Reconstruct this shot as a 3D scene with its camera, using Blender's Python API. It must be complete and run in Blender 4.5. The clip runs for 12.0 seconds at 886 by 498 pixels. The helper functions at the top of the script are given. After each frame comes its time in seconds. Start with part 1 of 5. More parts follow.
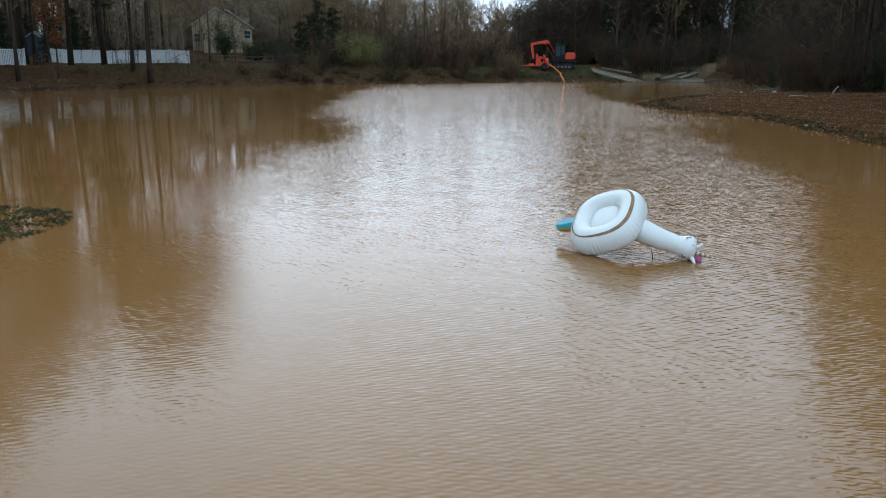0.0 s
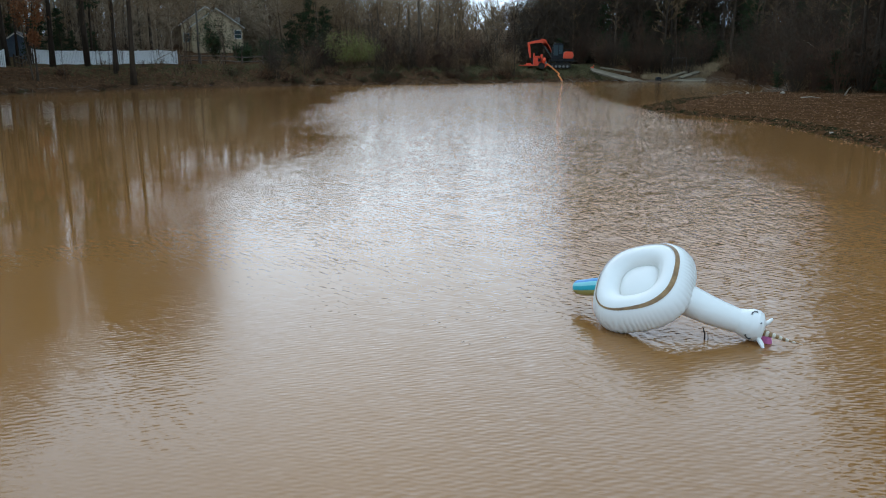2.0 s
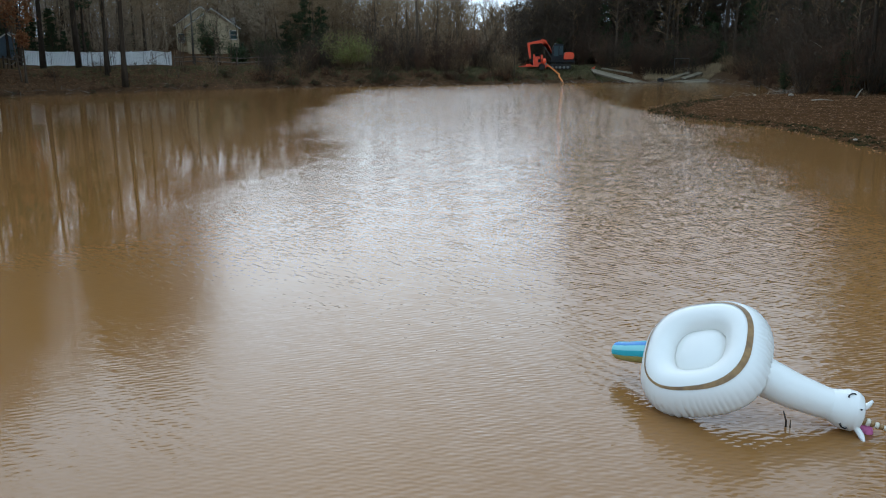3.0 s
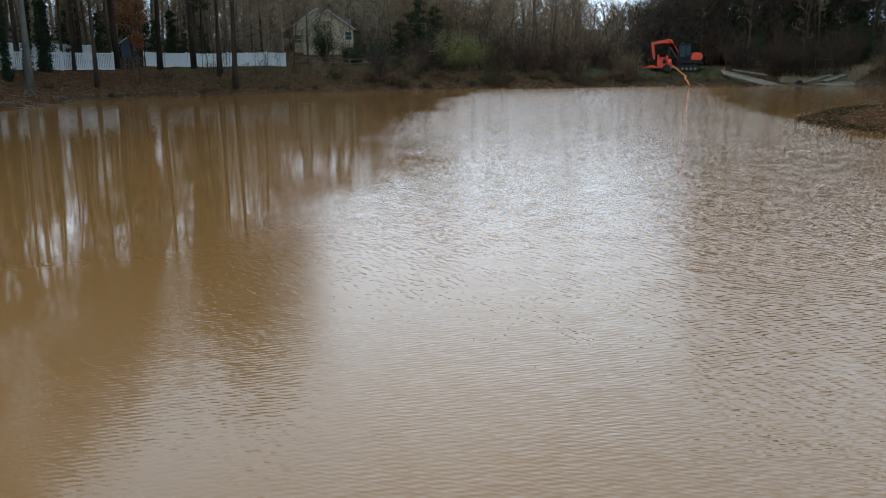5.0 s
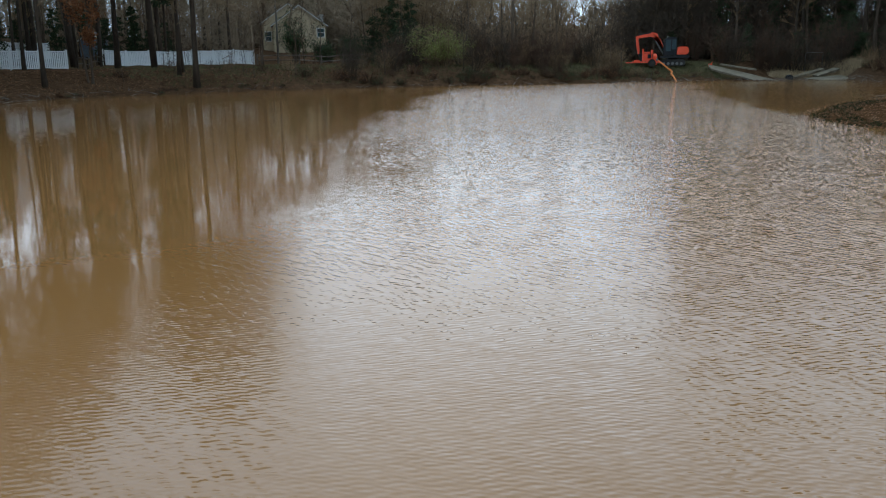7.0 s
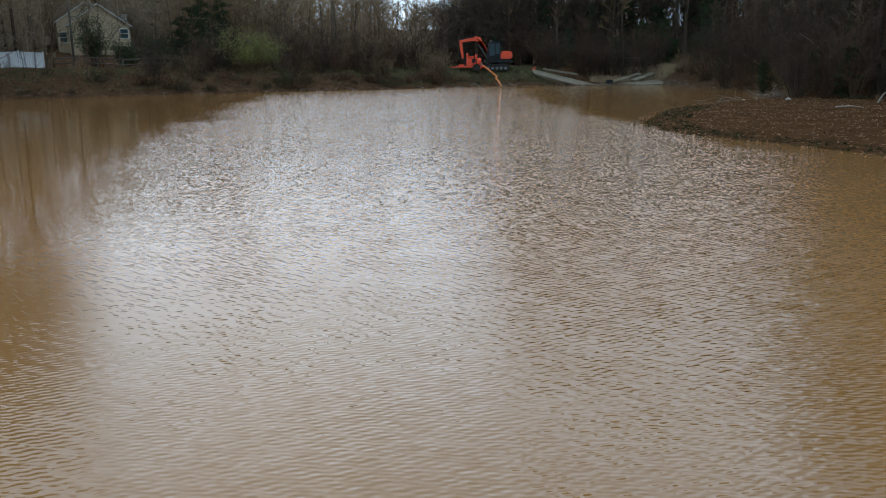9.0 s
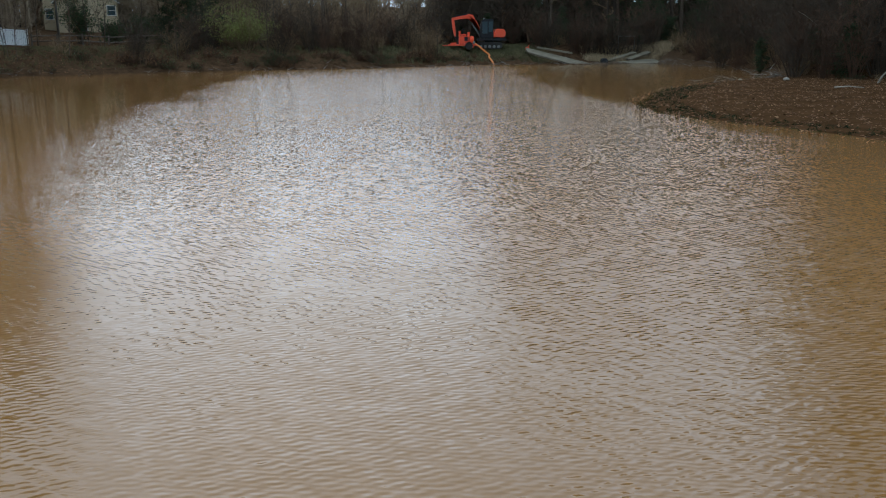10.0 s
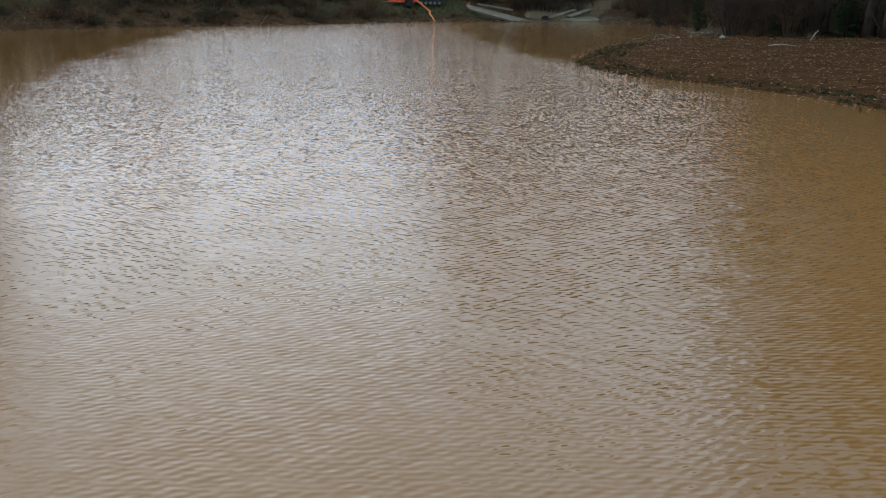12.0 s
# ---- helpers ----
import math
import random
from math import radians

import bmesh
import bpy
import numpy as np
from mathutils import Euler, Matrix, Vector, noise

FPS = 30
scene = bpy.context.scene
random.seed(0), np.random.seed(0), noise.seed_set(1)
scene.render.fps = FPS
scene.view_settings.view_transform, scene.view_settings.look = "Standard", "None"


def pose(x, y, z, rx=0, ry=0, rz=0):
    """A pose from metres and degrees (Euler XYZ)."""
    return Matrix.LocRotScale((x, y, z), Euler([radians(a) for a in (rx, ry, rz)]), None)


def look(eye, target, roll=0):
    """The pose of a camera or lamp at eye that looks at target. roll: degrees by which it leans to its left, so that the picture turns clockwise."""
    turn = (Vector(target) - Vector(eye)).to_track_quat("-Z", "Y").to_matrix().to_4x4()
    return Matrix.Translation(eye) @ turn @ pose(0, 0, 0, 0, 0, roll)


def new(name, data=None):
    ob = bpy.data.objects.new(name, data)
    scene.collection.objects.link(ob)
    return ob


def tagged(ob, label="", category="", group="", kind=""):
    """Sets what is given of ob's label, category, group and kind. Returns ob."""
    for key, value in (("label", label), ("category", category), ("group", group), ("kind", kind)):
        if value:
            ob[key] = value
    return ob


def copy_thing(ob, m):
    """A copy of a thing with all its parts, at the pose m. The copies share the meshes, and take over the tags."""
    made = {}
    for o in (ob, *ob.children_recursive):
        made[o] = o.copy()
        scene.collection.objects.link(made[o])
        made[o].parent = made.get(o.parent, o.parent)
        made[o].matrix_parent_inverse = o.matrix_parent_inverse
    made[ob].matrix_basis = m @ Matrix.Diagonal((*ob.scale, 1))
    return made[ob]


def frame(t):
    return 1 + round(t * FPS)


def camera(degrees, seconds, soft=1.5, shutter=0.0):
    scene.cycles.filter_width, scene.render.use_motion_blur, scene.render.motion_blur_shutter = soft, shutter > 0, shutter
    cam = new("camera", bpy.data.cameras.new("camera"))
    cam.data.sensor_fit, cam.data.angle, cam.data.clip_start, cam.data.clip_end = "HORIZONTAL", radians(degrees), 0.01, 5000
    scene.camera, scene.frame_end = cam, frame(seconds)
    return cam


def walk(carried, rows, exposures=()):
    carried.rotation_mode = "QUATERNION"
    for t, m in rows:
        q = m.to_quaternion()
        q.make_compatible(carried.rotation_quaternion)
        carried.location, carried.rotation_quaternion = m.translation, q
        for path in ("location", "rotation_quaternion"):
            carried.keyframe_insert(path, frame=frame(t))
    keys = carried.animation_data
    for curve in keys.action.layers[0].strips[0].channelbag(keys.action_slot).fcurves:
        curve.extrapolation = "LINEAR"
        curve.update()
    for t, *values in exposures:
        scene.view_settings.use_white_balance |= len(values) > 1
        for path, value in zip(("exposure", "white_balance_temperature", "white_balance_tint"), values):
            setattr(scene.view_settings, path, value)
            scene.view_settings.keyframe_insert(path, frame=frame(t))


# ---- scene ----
cam = camera(56.0, 12.0, 1.1)
PATH = [
    (0, (1.008, 2.478, 2.204), (0.846, 4.422, 1.763), 0.0),
    (0.5, (1.082, 3.002, 2.222), (0.921, 4.945, 1.778), -0.0),
    (1, (1.062, 3.597, 2.259), (0.905, 5.541, 1.816), 0.0),
    (1.5, (1.023, 4.281, 2.283), (0.867, 6.225, 1.840), -0.2),
    (2, (0.939, 4.996, 2.327), (0.785, 6.940, 1.883), -0.2),
    (2.5, (0.830, 5.729, 2.365), (0.679, 7.673, 1.921), -0.2),
    (4.3, (0.560, 8.889, 2.491), (0.416, 10.834, 2.048), -0.4),
    (4.5, (0.539, 9.241, 2.483), (0.396, 11.186, 2.040), -0.4),
    (5, (0.450, 10.081, 2.432), (0.038, 11.988, 1.991), -0.3),
    (5.5, (0.331, 10.952, 2.374), (-0.205, 12.828, 1.933), -0.4),
    (6, (0.159, 11.893, 2.322), (-0.362, 13.772, 1.880), -0.5),
    (6.5, (-0.045, 12.879, 2.271), (-0.407, 14.795, 1.826), -0.6),
    (7, (-0.202, 13.875, 2.226), (-0.566, 15.791, 1.781), -0.7),
    (7.5, (-0.268, 14.895, 2.203), (-0.506, 16.831, 1.757), -0.8),
    (9.5, (0.03, 18.498, 2.196), (0.072, 20.448, 1.757), -0.4),
    (10, (0.252, 18.858, 2.203), (0.292, 20.797, 1.715), -0.4),
    (10.5, (0.431, 18.948, 2.207), (0.466, 20.87, 1.657), -0.2),
    (11, (0.486, 18.963, 2.194), (0.522, 20.876, 1.612), 0.0),
    (11.5, (0.456, 18.952, 2.181), (0.536, 20.863, 1.599), 0.0),
    (12, (0.361, 18.951, 2.173), (0.533, 20.857, 1.591), 0.0),
]
walk(cam, [(t, look(eye, target, roll)) for t, eye, target, roll in PATH])

# ---- sky and light: thin overcast, bright low in the north-north-west ----
SUN_AZ, SUN_EL = -12.0, 31.0
world = bpy.data.worlds.new("overcast_sky")
scene.world = world
world.use_nodes = True
wn, wl = world.node_tree.nodes, world.node_tree.links
wn.clear()
sky = wn.new("ShaderNodeTexSky")
sky.sky_type, sky.sun_disc = "NISHITA", False
sky.sun_elevation, sky.sun_rotation = radians(SUN_EL), radians(SUN_AZ)
sky.air_density, sky.dust_density, sky.ozone_density = 1.0, 2.0, 2.0
bg_sky, bg_cloud, both, wout = wn.new("ShaderNodeBackground"), wn.new("ShaderNodeBackground"), wn.new("ShaderNodeAddShader"), wn.new("ShaderNodeOutputWorld")
bg_sky.inputs["Strength"].default_value = 0.012
bg_cloud.inputs["Color"].default_value = (0.62, 0.89, 1.18, 1)
bg_cloud.inputs["Strength"].default_value = 0.84
wl.new(sky.outputs["Color"], bg_sky.inputs["Color"])
wl.new(bg_sky.outputs[0], both.inputs[0])
wl.new(bg_cloud.outputs[0], both.inputs[1])
wl.new(both.outputs[0], wout.inputs["Surface"])
sun = new("veiled_sun", bpy.data.lights.new("veiled_sun", "SUN"))
sun.data.energy, sun.data.angle, sun.data.color = 0.46, radians(66), (0.96, 0.98, 1.0)
sun_dir = Vector((math.sin(radians(SUN_AZ)) * math.cos(radians(SUN_EL)), math.cos(radians(SUN_AZ)) * math.cos(radians(SUN_EL)), math.sin(radians(SUN_EL))))
sun.matrix_world = look(sun_dir * 50, (0, 0, 0))
scene.view_settings.exposure = 0.60


# ---- materials ----
def material(name, col_a, col_b=None, scale=6.0, rough=0.8, bump=0.0, bump_scale=30.0, metal=0.0, island=0.0, per_object=0.0, spec=0.12, stretch=(1, 1, 1), detail_mix=0.35):
    """Two colours mixed by noise at two scales, with fine relief."""
    m = bpy.data.materials.new(name)
    m.use_nodes = True
    n, l = m.node_tree.nodes, m.node_tree.links
    b = n["Principled BSDF"]
    b.inputs["Roughness"].default_value = rough
    b.inputs["Metallic"].default_value = metal
    b.inputs["Specular IOR Level"].default_value = spec
    col_b = col_b or tuple(c * 0.75 for c in col_a)
    tc, mp = n.new("ShaderNodeTexCoord"), n.new("ShaderNodeMapping")
    mp.inputs["Scale"].default_value = stretch
    l.new(tc.outputs["Object"], mp.inputs["Vector"])
    big, fine = n.new("ShaderNodeTexNoise"), n.new("ShaderNodeTexNoise")
    big.inputs["Scale"].default_value, big.inputs["Detail"].default_value = scale * 0.2, 3
    fine.inputs["Scale"].default_value, fine.inputs["Detail"].default_value = scale, 5
    for t in (big, fine):
        l.new(mp.outputs[0], t.inputs["Vector"])
    mixf = n.new("ShaderNodeMix")
    mixf.inputs[0].default_value = 1 - detail_mix
    l.new(fine.outputs["Fac"], mixf.inputs[2])
    l.new(big.outputs["Fac"], mixf.inputs[3])
    ramp = n.new("ShaderNodeValToRGB")
    ramp.color_ramp.elements[0].position, ramp.color_ramp.elements[1].position = 0.35, 0.65
    ramp.color_ramp.elements[0].color, ramp.color_ramp.elements[1].color = (*col_a, 1), (*col_b, 1)
    l.new(mixf.outputs[0], ramp.inputs[0])
    out = ramp.outputs["Color"]
    if island or per_object:
        if island:
            rnd = n.new("ShaderNodeNewGeometry").outputs["Random Per Island"]
        else:
            rnd = n.new("ShaderNodeObjectInfo").outputs["Random"]
        amount = island or per_object
        mr = n.new("ShaderNodeMapRange")
        mr.inputs["To Min"].default_value, mr.inputs["To Max"].default_value = 1 - amount, 1 + amount
        l.new(rnd, mr.inputs["Value"])
        hsv = n.new("ShaderNodeHueSaturation")
        l.new(mr.outputs[0], hsv.inputs["Value"])
        l.new(out, hsv.inputs["Color"])
        out = hsv.outputs["Color"]
    l.new(out, b.inputs["Base Color"])
    if bump:
        bt, bp = n.new("ShaderNodeTexNoise"), n.new("ShaderNodeBump")
        bt.inputs["Scale"].default_value, bt.inputs["Detail"].default_value = bump_scale, 4
        bp.inputs["Strength"].default_value, bp.inputs["Distance"].default_value = bump, 0.02
        l.new(mp.outputs[0], bt.inputs["Vector"])
        l.new(bt.outputs["Fac"], bp.inputs["Height"])
        l.new(bp.outputs[0], b.inputs["Normal"])
    return m


def water_material():
    """Silt-brown water; wind ripples tilt the mirror, sheltered water lies calm."""
    m = bpy.data.materials.new("muddy_water")
    m.use_nodes = True
    n, l = m.node_tree.nodes, m.node_tree.links
    b = n["Principled BSDF"]
    b.inputs["IOR"].default_value = 1.34
    b.inputs["Roughness"].default_value = 0.03
    geo = n.new("ShaderNodeNewGeometry")

    def noise_at(sx, sy, scale, detail, rough=0.5):
        mp, t = n.new("ShaderNodeMapping"), n.new("ShaderNodeTexNoise")
        mp.inputs["Scale"].default_value = (sx, sy, 1)
        mp.inputs["Rotation"].default_value = (0, 0, radians(7))
        t.inputs["Scale"].default_value, t.inputs["Detail"].default_value, t.inputs["Roughness"].default_value = scale, detail, rough
        l.new(geo.outputs["Position"], mp.inputs["Vector"])
        l.new(mp.outputs[0], t.inputs["Vector"])
        return t

    def math_node(op, a, bb=None, clamp=False):
        q = n.new("ShaderNodeMath")
        q.operation, q.use_clamp = op, clamp
        for i, v in enumerate((a, bb)):
            if v is None:
                continue
            if isinstance(v, (int, float)):
                q.inputs[i].default_value = v
            else:
                l.new(v, q.inputs[i])
        return q.outputs[0]

    # silt clouds
    silt = noise_at(1, 1, 0.09, 4)
    ramp = n.new("ShaderNodeValToRGB")
    ramp.color_ramp.elements[0].position, ramp.color_ramp.elements[1].position = 0.3, 0.7
    ramp.color_ramp.elements[0].color, ramp.color_ramp.elements[1].color = (*SILT_A, 1), (*SILT_B, 1)
    l.new(silt.outputs["Fac"], ramp.inputs[0])
    l.new(ramp.outputs[0], b.inputs["Base Color"])
    # shelter: calm under the western and eastern banks, ruffled in the middle
    sep = n.new("ShaderNodeSeparateXYZ")
    l.new(geo.outputs["Position"], sep.inputs[0])
    edge = noise_at(1, 0.45, 0.13, 3).outputs["Fac"]
    wander = math_node("MULTIPLY", math_node("SUBTRACT", edge, 0.5), 11.0)
    west_side = math_node("ADD", sep.outputs["X"], math_node("ADD", math_node("MULTIPLY", sep.outputs["Y"], 0.13), 1.2))
    lee = n.new("ShaderNodeMapRange")
    lee.interpolation_type = "SMOOTHSTEP"
    l.new(sep.outputs["Y"], lee.inputs["Value"])
    for key, v in (("From Min", 38.0), ("From Max", 54.0), ("To Min", 5.6), ("To Max", 2.9)):
        lee.inputs[key].default_value = v
    east_side = math_node("SUBTRACT", math_node("ADD", math_node("MULTIPLY", sep.outputs["Y"], 0.06), lee.outputs[0]), sep.outputs["X"])
    inside = math_node("ADD", math_node("MINIMUM", west_side, east_side), wander)
    ruffle = n.new("ShaderNodeMapRange")
    ruffle.interpolation_type = "SMOOTHSTEP"
    l.new(inside, ruffle.inputs["Value"])
    for key, v in (("From Min", -2.2), ("From Max", 2.4), ("To Min", CALM), ("To Max", 1.0)):
        ruffle.inputs[key].default_value = v
    # wavelets as slopes, three sizes
    total = None
    for sx, sy, scale, detail, ax, ay in WAVES:
        col = n.new("ShaderNodeSeparateColor")
        l.new(noise_at(sx, sy, scale, detail).outputs["Color"], col.inputs[0])
        pair = [math_node("MULTIPLY", math_node("SUBTRACT", col.outputs[i], 0.5), a) for i, a in ((0, ax), (1, ay))]
        total = pair if total is None else [math_node("ADD", p, q) for p, q in zip(total, pair)]
    # coarser chop where the wind has had a longer run
    chop = n.new("ShaderNodeMapRange")
    chop.interpolation_type = "SMOOTHSTEP"
    l.new(sep.outputs["Y"], chop.inputs["Value"])
    for key, v in (("From Min", 24.0), ("From Max", 42.0), ("To Min", 0.05), ("To Max", CHOP)):
        chop.inputs[key].default_value = v
    col = n.new("ShaderNodeSeparateColor")
    l.new(noise_at(0.9, 0.55, 20.0, 1.0).outputs["Color"], col.inputs[0])
    total = [math_node("ADD", total[i], math_node("MULTIPLY", math_node("SUBTRACT", col.outputs[i], 0.5), math_node("MULTIPLY", chop.outputs[0], k))) for i, k in ((0, 0.8), (1, 1.0))]
    # two crossing trains of capillary waves give short crests
    patch = math_node("MULTIPLY", math_node("ADD", noise_at(1, 1, 1.6, 1).outputs["Fac"], 0.25), 1.4 * CREST)
    for turn, lean, length in ((16.0, 0.30, CREST_LENGTH), (-7.0, 0.30, 0.81 * CREST_LENGTH), (34.0, 0.30, 1.27 * CREST_LENGTH)):
        mp, wave = n.new("ShaderNodeMapping"), n.new("ShaderNodeTexWave")
        mp.inputs["Rotation"].default_value = (0, 0, radians(-turn))
        wave.wave_type, wave.bands_direction = "BANDS", "Y"
        wave.inputs["Scale"].default_value = 0.314 / length
        for key, v in (("Distortion", 4.2), ("Detail", 2.0), ("Detail Scale", 0.6), ("Detail Roughness", 0.5)):
            wave.inputs[key].default_value = v
        l.new(geo.outputs["Position"], mp.inputs["Vector"])
        l.new(mp.outputs[0], wave.inputs["Vector"])
        rise = math_node("MULTIPLY", math_node("SUBTRACT", wave.outputs["Fac"], 0.5), patch)
        total[1] = math_node("ADD", total[1], rise)
        total[0] = math_node("ADD", total[0], math_node("MULTIPLY", rise, -lean * math.sin(radians(turn)) * 3))
    comb = n.new("ShaderNodeCombineXYZ")
    # the wind freshens towards the dam
    fresh = n.new("ShaderNodeMapRange")
    l.new(sep.outputs["Y"], fresh.inputs["Value"])
    for key, v in (("From Min", 12.0), ("From Max", 50.0), ("To Min", 0.42), ("To Max", 1.45)):
        fresh.inputs[key].default_value = v
    # and it blows stronger over the eastern half
    gust = n.new("ShaderNodeMapRange")
    gust.interpolation_type = "SMOOTHSTEP"
    l.new(math_node("ADD", sep.outputs["X"], math_node("MULTIPLY", wander, 0.6)), gust.inputs["Value"])
    for key, v in (("From Min", -5.0), ("From Max", 5.0), ("To Min", 0.62), ("To Max", 1.25)):
        gust.inputs[key].default_value = v
    gain = math_node("MULTIPLY", math_node("MULTIPLY", ruffle.outputs[0], fresh.outputs[0]), gust.outputs[0])
    # constant southward tilt added to the normals, brightening ruffled water with more mirrored sky
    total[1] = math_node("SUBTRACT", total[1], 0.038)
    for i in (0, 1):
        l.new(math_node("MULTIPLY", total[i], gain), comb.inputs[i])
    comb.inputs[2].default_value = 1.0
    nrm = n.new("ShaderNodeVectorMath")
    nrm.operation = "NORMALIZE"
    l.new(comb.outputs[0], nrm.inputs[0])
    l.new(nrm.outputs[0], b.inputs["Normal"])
    return m


SILT_A, SILT_B = (0.232, 0.103, 0.030), (0.264, 0.121, 0.038)
CALM = 0.06
CHOP = 1.5
WAVES = [(1.0, 0.9, 4.2, 1.5, 0.08, 0.13), (0.6, 1.2, 18.0, 1.0, 0.23, 0.39), (0.6, 1.1, 38.0, 1.0, 0.14, 0.24)]
CREST, CREST_LENGTH = 0.145, 0.054

M_WATER = water_material()
M_BARK = material("bark_grey_brown", (0.072, 0.049, 0.033), (0.158, 0.112, 0.077), 14, 0.95, 0.8, 22, per_object=0.3, stretch=(1, 1, 0.2))
M_BARK_DARK = material("bark_dark", (0.040, 0.027, 0.018), (0.080, 0.057, 0.039), 14, 0.95, 0.8, 22, per_object=0.25, stretch=(1, 1, 0.2))
M_BARK_PALE = material("bark_pale", (0.10, 0.082, 0.064), (0.18, 0.155, 0.125), 10, 0.95, 0.5, 22, stretch=(1, 1, 0.25))
M_TWIG = material("twigs_brown", (0.142, 0.087, 0.046), (0.262, 0.168, 0.091), 3, 0.95, per_object=0.3)
M_TWIG_RED = material("twigs_russet", (0.074, 0.040, 0.024), (0.132, 0.074, 0.045), 3, 0.95, per_object=0.3)
M_TWIG_DARK = material("twigs_dark", (0.044, 0.030, 0.020), (0.098, 0.068, 0.045), 3, 0.95)
# lighter twig copy for far woods, with distance haze painted into its colour
M_TWIG_HAZE = material("twigs_far_haze", (0.20, 0.138, 0.085), (0.33, 0.236, 0.152), 3, 0.95)
M_PINE = material("conifer_foliage", (0.026, 0.037, 0.016), (0.052, 0.066, 0.027), 2, 0.8, island=0.4)
M_IVY = material("ivy_leaves", (0.014, 0.030, 0.012), (0.028, 0.052, 0.02), 4, 0.5, island=0.4)
M_HOLLY = material("evergreen_shrub_leaves", (0.030, 0.050, 0.016), (0.060, 0.085, 0.03), 3, 0.5, island=0.4)
M_SPRING = material("yellow_green_leaves", (0.18, 0.19, 0.05), (0.28, 0.27, 0.08), 3, 0.7, island=0.35)
M_RUST = material("withered_leaves", (0.16, 0.058, 0.022), (0.27, 0.11, 0.045), 3, 0.8, island=0.4)
M_LITTER = material("fallen_leaves", (0.10, 0.042, 0.018), (0.26, 0.14, 0.07), 9, 0.85, island=0.5)
M_GRASS = material("grass_blades", (0.070, 0.064, 0.026), (0.145, 0.120, 0.054), 1.5, 0.8, island=0.35)
M_STRAW = material("dry_grass", (0.26, 0.17, 0.09), (0.36, 0.25, 0.14), 2, 0.85, island=0.3)
M_VINYL = material("white_vinyl", (0.80, 0.78, 0.74), (0.86, 0.84, 0.80), 3, 0.45, detail_mix=0.5)
M_WOOD = material("weathered_wood", (0.11, 0.085, 0.065), (0.19, 0.155, 0.125), 12, 0.9, 0.4, 25, per_object=0.2)
M_STUCCO = material("beige_siding", (0.46, 0.345, 0.215), (0.53, 0.40, 0.25), 2, 0.9)
M_ROOF = material("brown_shingle", (0.10, 0.085, 0.075), (0.16, 0.135, 0.12), 8, 0.95)
M_TRIM = material("cream_trim", (0.56, 0.51, 0.42), (0.64, 0.58, 0.49), 4, 0.6)
M_BRICK = material("pale_masonry", (0.28, 0.25, 0.21), (0.38, 0.34, 0.29), 9, 0.95, 0.4, 20)
M_BLUE = material("blue_grey_siding", (0.11, 0.135, 0.165), (0.15, 0.18, 0.21), 3, 0.8)
M_CONC = material("concrete", (0.11, 0.086, 0.057), (0.25, 0.198, 0.135), 1.3, 0.92, 0.5, 18)
M_RED = material("orange_red_paint", (0.80, 0.066, 0.014), (0.90, 0.090, 0.022), 2, 0.42, spec=0.5)
M_ORANGE = material("orange_hose", (0.72, 0.19, 0.05), (0.80, 0.25, 0.08), 3, 0.6)
M_BLACK = material("dark_paint", (0.018, 0.018, 0.019), (0.035, 0.034, 0.033), 5, 0.6)
M_RUBBER = material("rubber", (0.022, 0.020, 0.018), (0.055, 0.047, 0.038), 6, 0.9)
M_STEEL = material("grey_steel", (0.12, 0.11, 0.10), (0.2, 0.19, 0.17), 6, 0.5, metal=0.6)
M_PVC = material("white_pvc", (0.77, 0.735, 0.67), (0.81, 0.775, 0.71), 4, 0.32, 0.06, 14, spec=0.5)
M_GOLD = material("gold_print", (0.13, 0.06, 0.018), (0.33, 0.18, 0.06), 24, 0.4, spec=0.5)
M_TEAL = material("teal_pvc", (0.03, 0.36, 0.42), (0.05, 0.42, 0.48), 4, 0.35)
M_AQUA = material("pale_aqua_pvc", (0.25, 0.60, 0.62), (0.3, 0.65, 0.66), 4, 0.35)
M_BLUEPVC = material("blue_pvc", (0.05, 0.22, 0.50), (0.07, 0.27, 0.56), 4, 0.35)
M_LIME = material("olive_gold_pvc", (0.36, 0.32, 0.10), (0.42, 0.38, 0.13), 4, 0.35)
M_PINK = material("pink_pvc", (0.66, 0.16, 0.36), (0.72, 0.22, 0.42), 4, 0.35)
M_INK = material("dark_print", (0.02, 0.02, 0.022), (0.03, 0.03, 0.03), 4, 0.5)
M_WEED = material("pond_weed", (0.012, 0.016, 0.006), (0.036, 0.040, 0.015), 5, 0.9, island=0.5, spec=0.05)
M_STONE = material("pale_stone", (0.30, 0.24, 0.18), (0.42, 0.35, 0.27), 9, 0.9, 0.4, 20)
M_IVORY = material("ivory_pvc", (0.60, 0.52, 0.40), (0.70, 0.62, 0.50), 9, 0.4)
M_DEAD = material("bleached_wood", (0.30, 0.25, 0.19), (0.42, 0.36, 0.28), 9, 0.9, 0.3, 25)
M_GLASS = material("window_glass", (0.03, 0.05, 0.055), (0.05, 0.075, 0.08), 3, 0.3, spec=0.2)


# ---- building helpers ----
def mesh_of(name, verts, faces, mat=None, smooth=False):
    me = bpy.data.meshes.new(name)
    me.from_pydata([tuple(v) for v in verts], [], faces)
    for mm in (mat if isinstance(mat, (list, tuple)) else [mat]):
        if mm:
            me.materials.append(mm)
    if smooth:
        me.polygons.foreach_set("use_smooth", [True] * len(me.polygons))
    return me


def piece(name, verts, faces, mat, parent=None, label="", smooth=False):
    ob = new(name, mesh_of(name, verts, faces, mat, smooth))
    ob.parent = parent
    if label:
        ob["label"] = label
    return ob


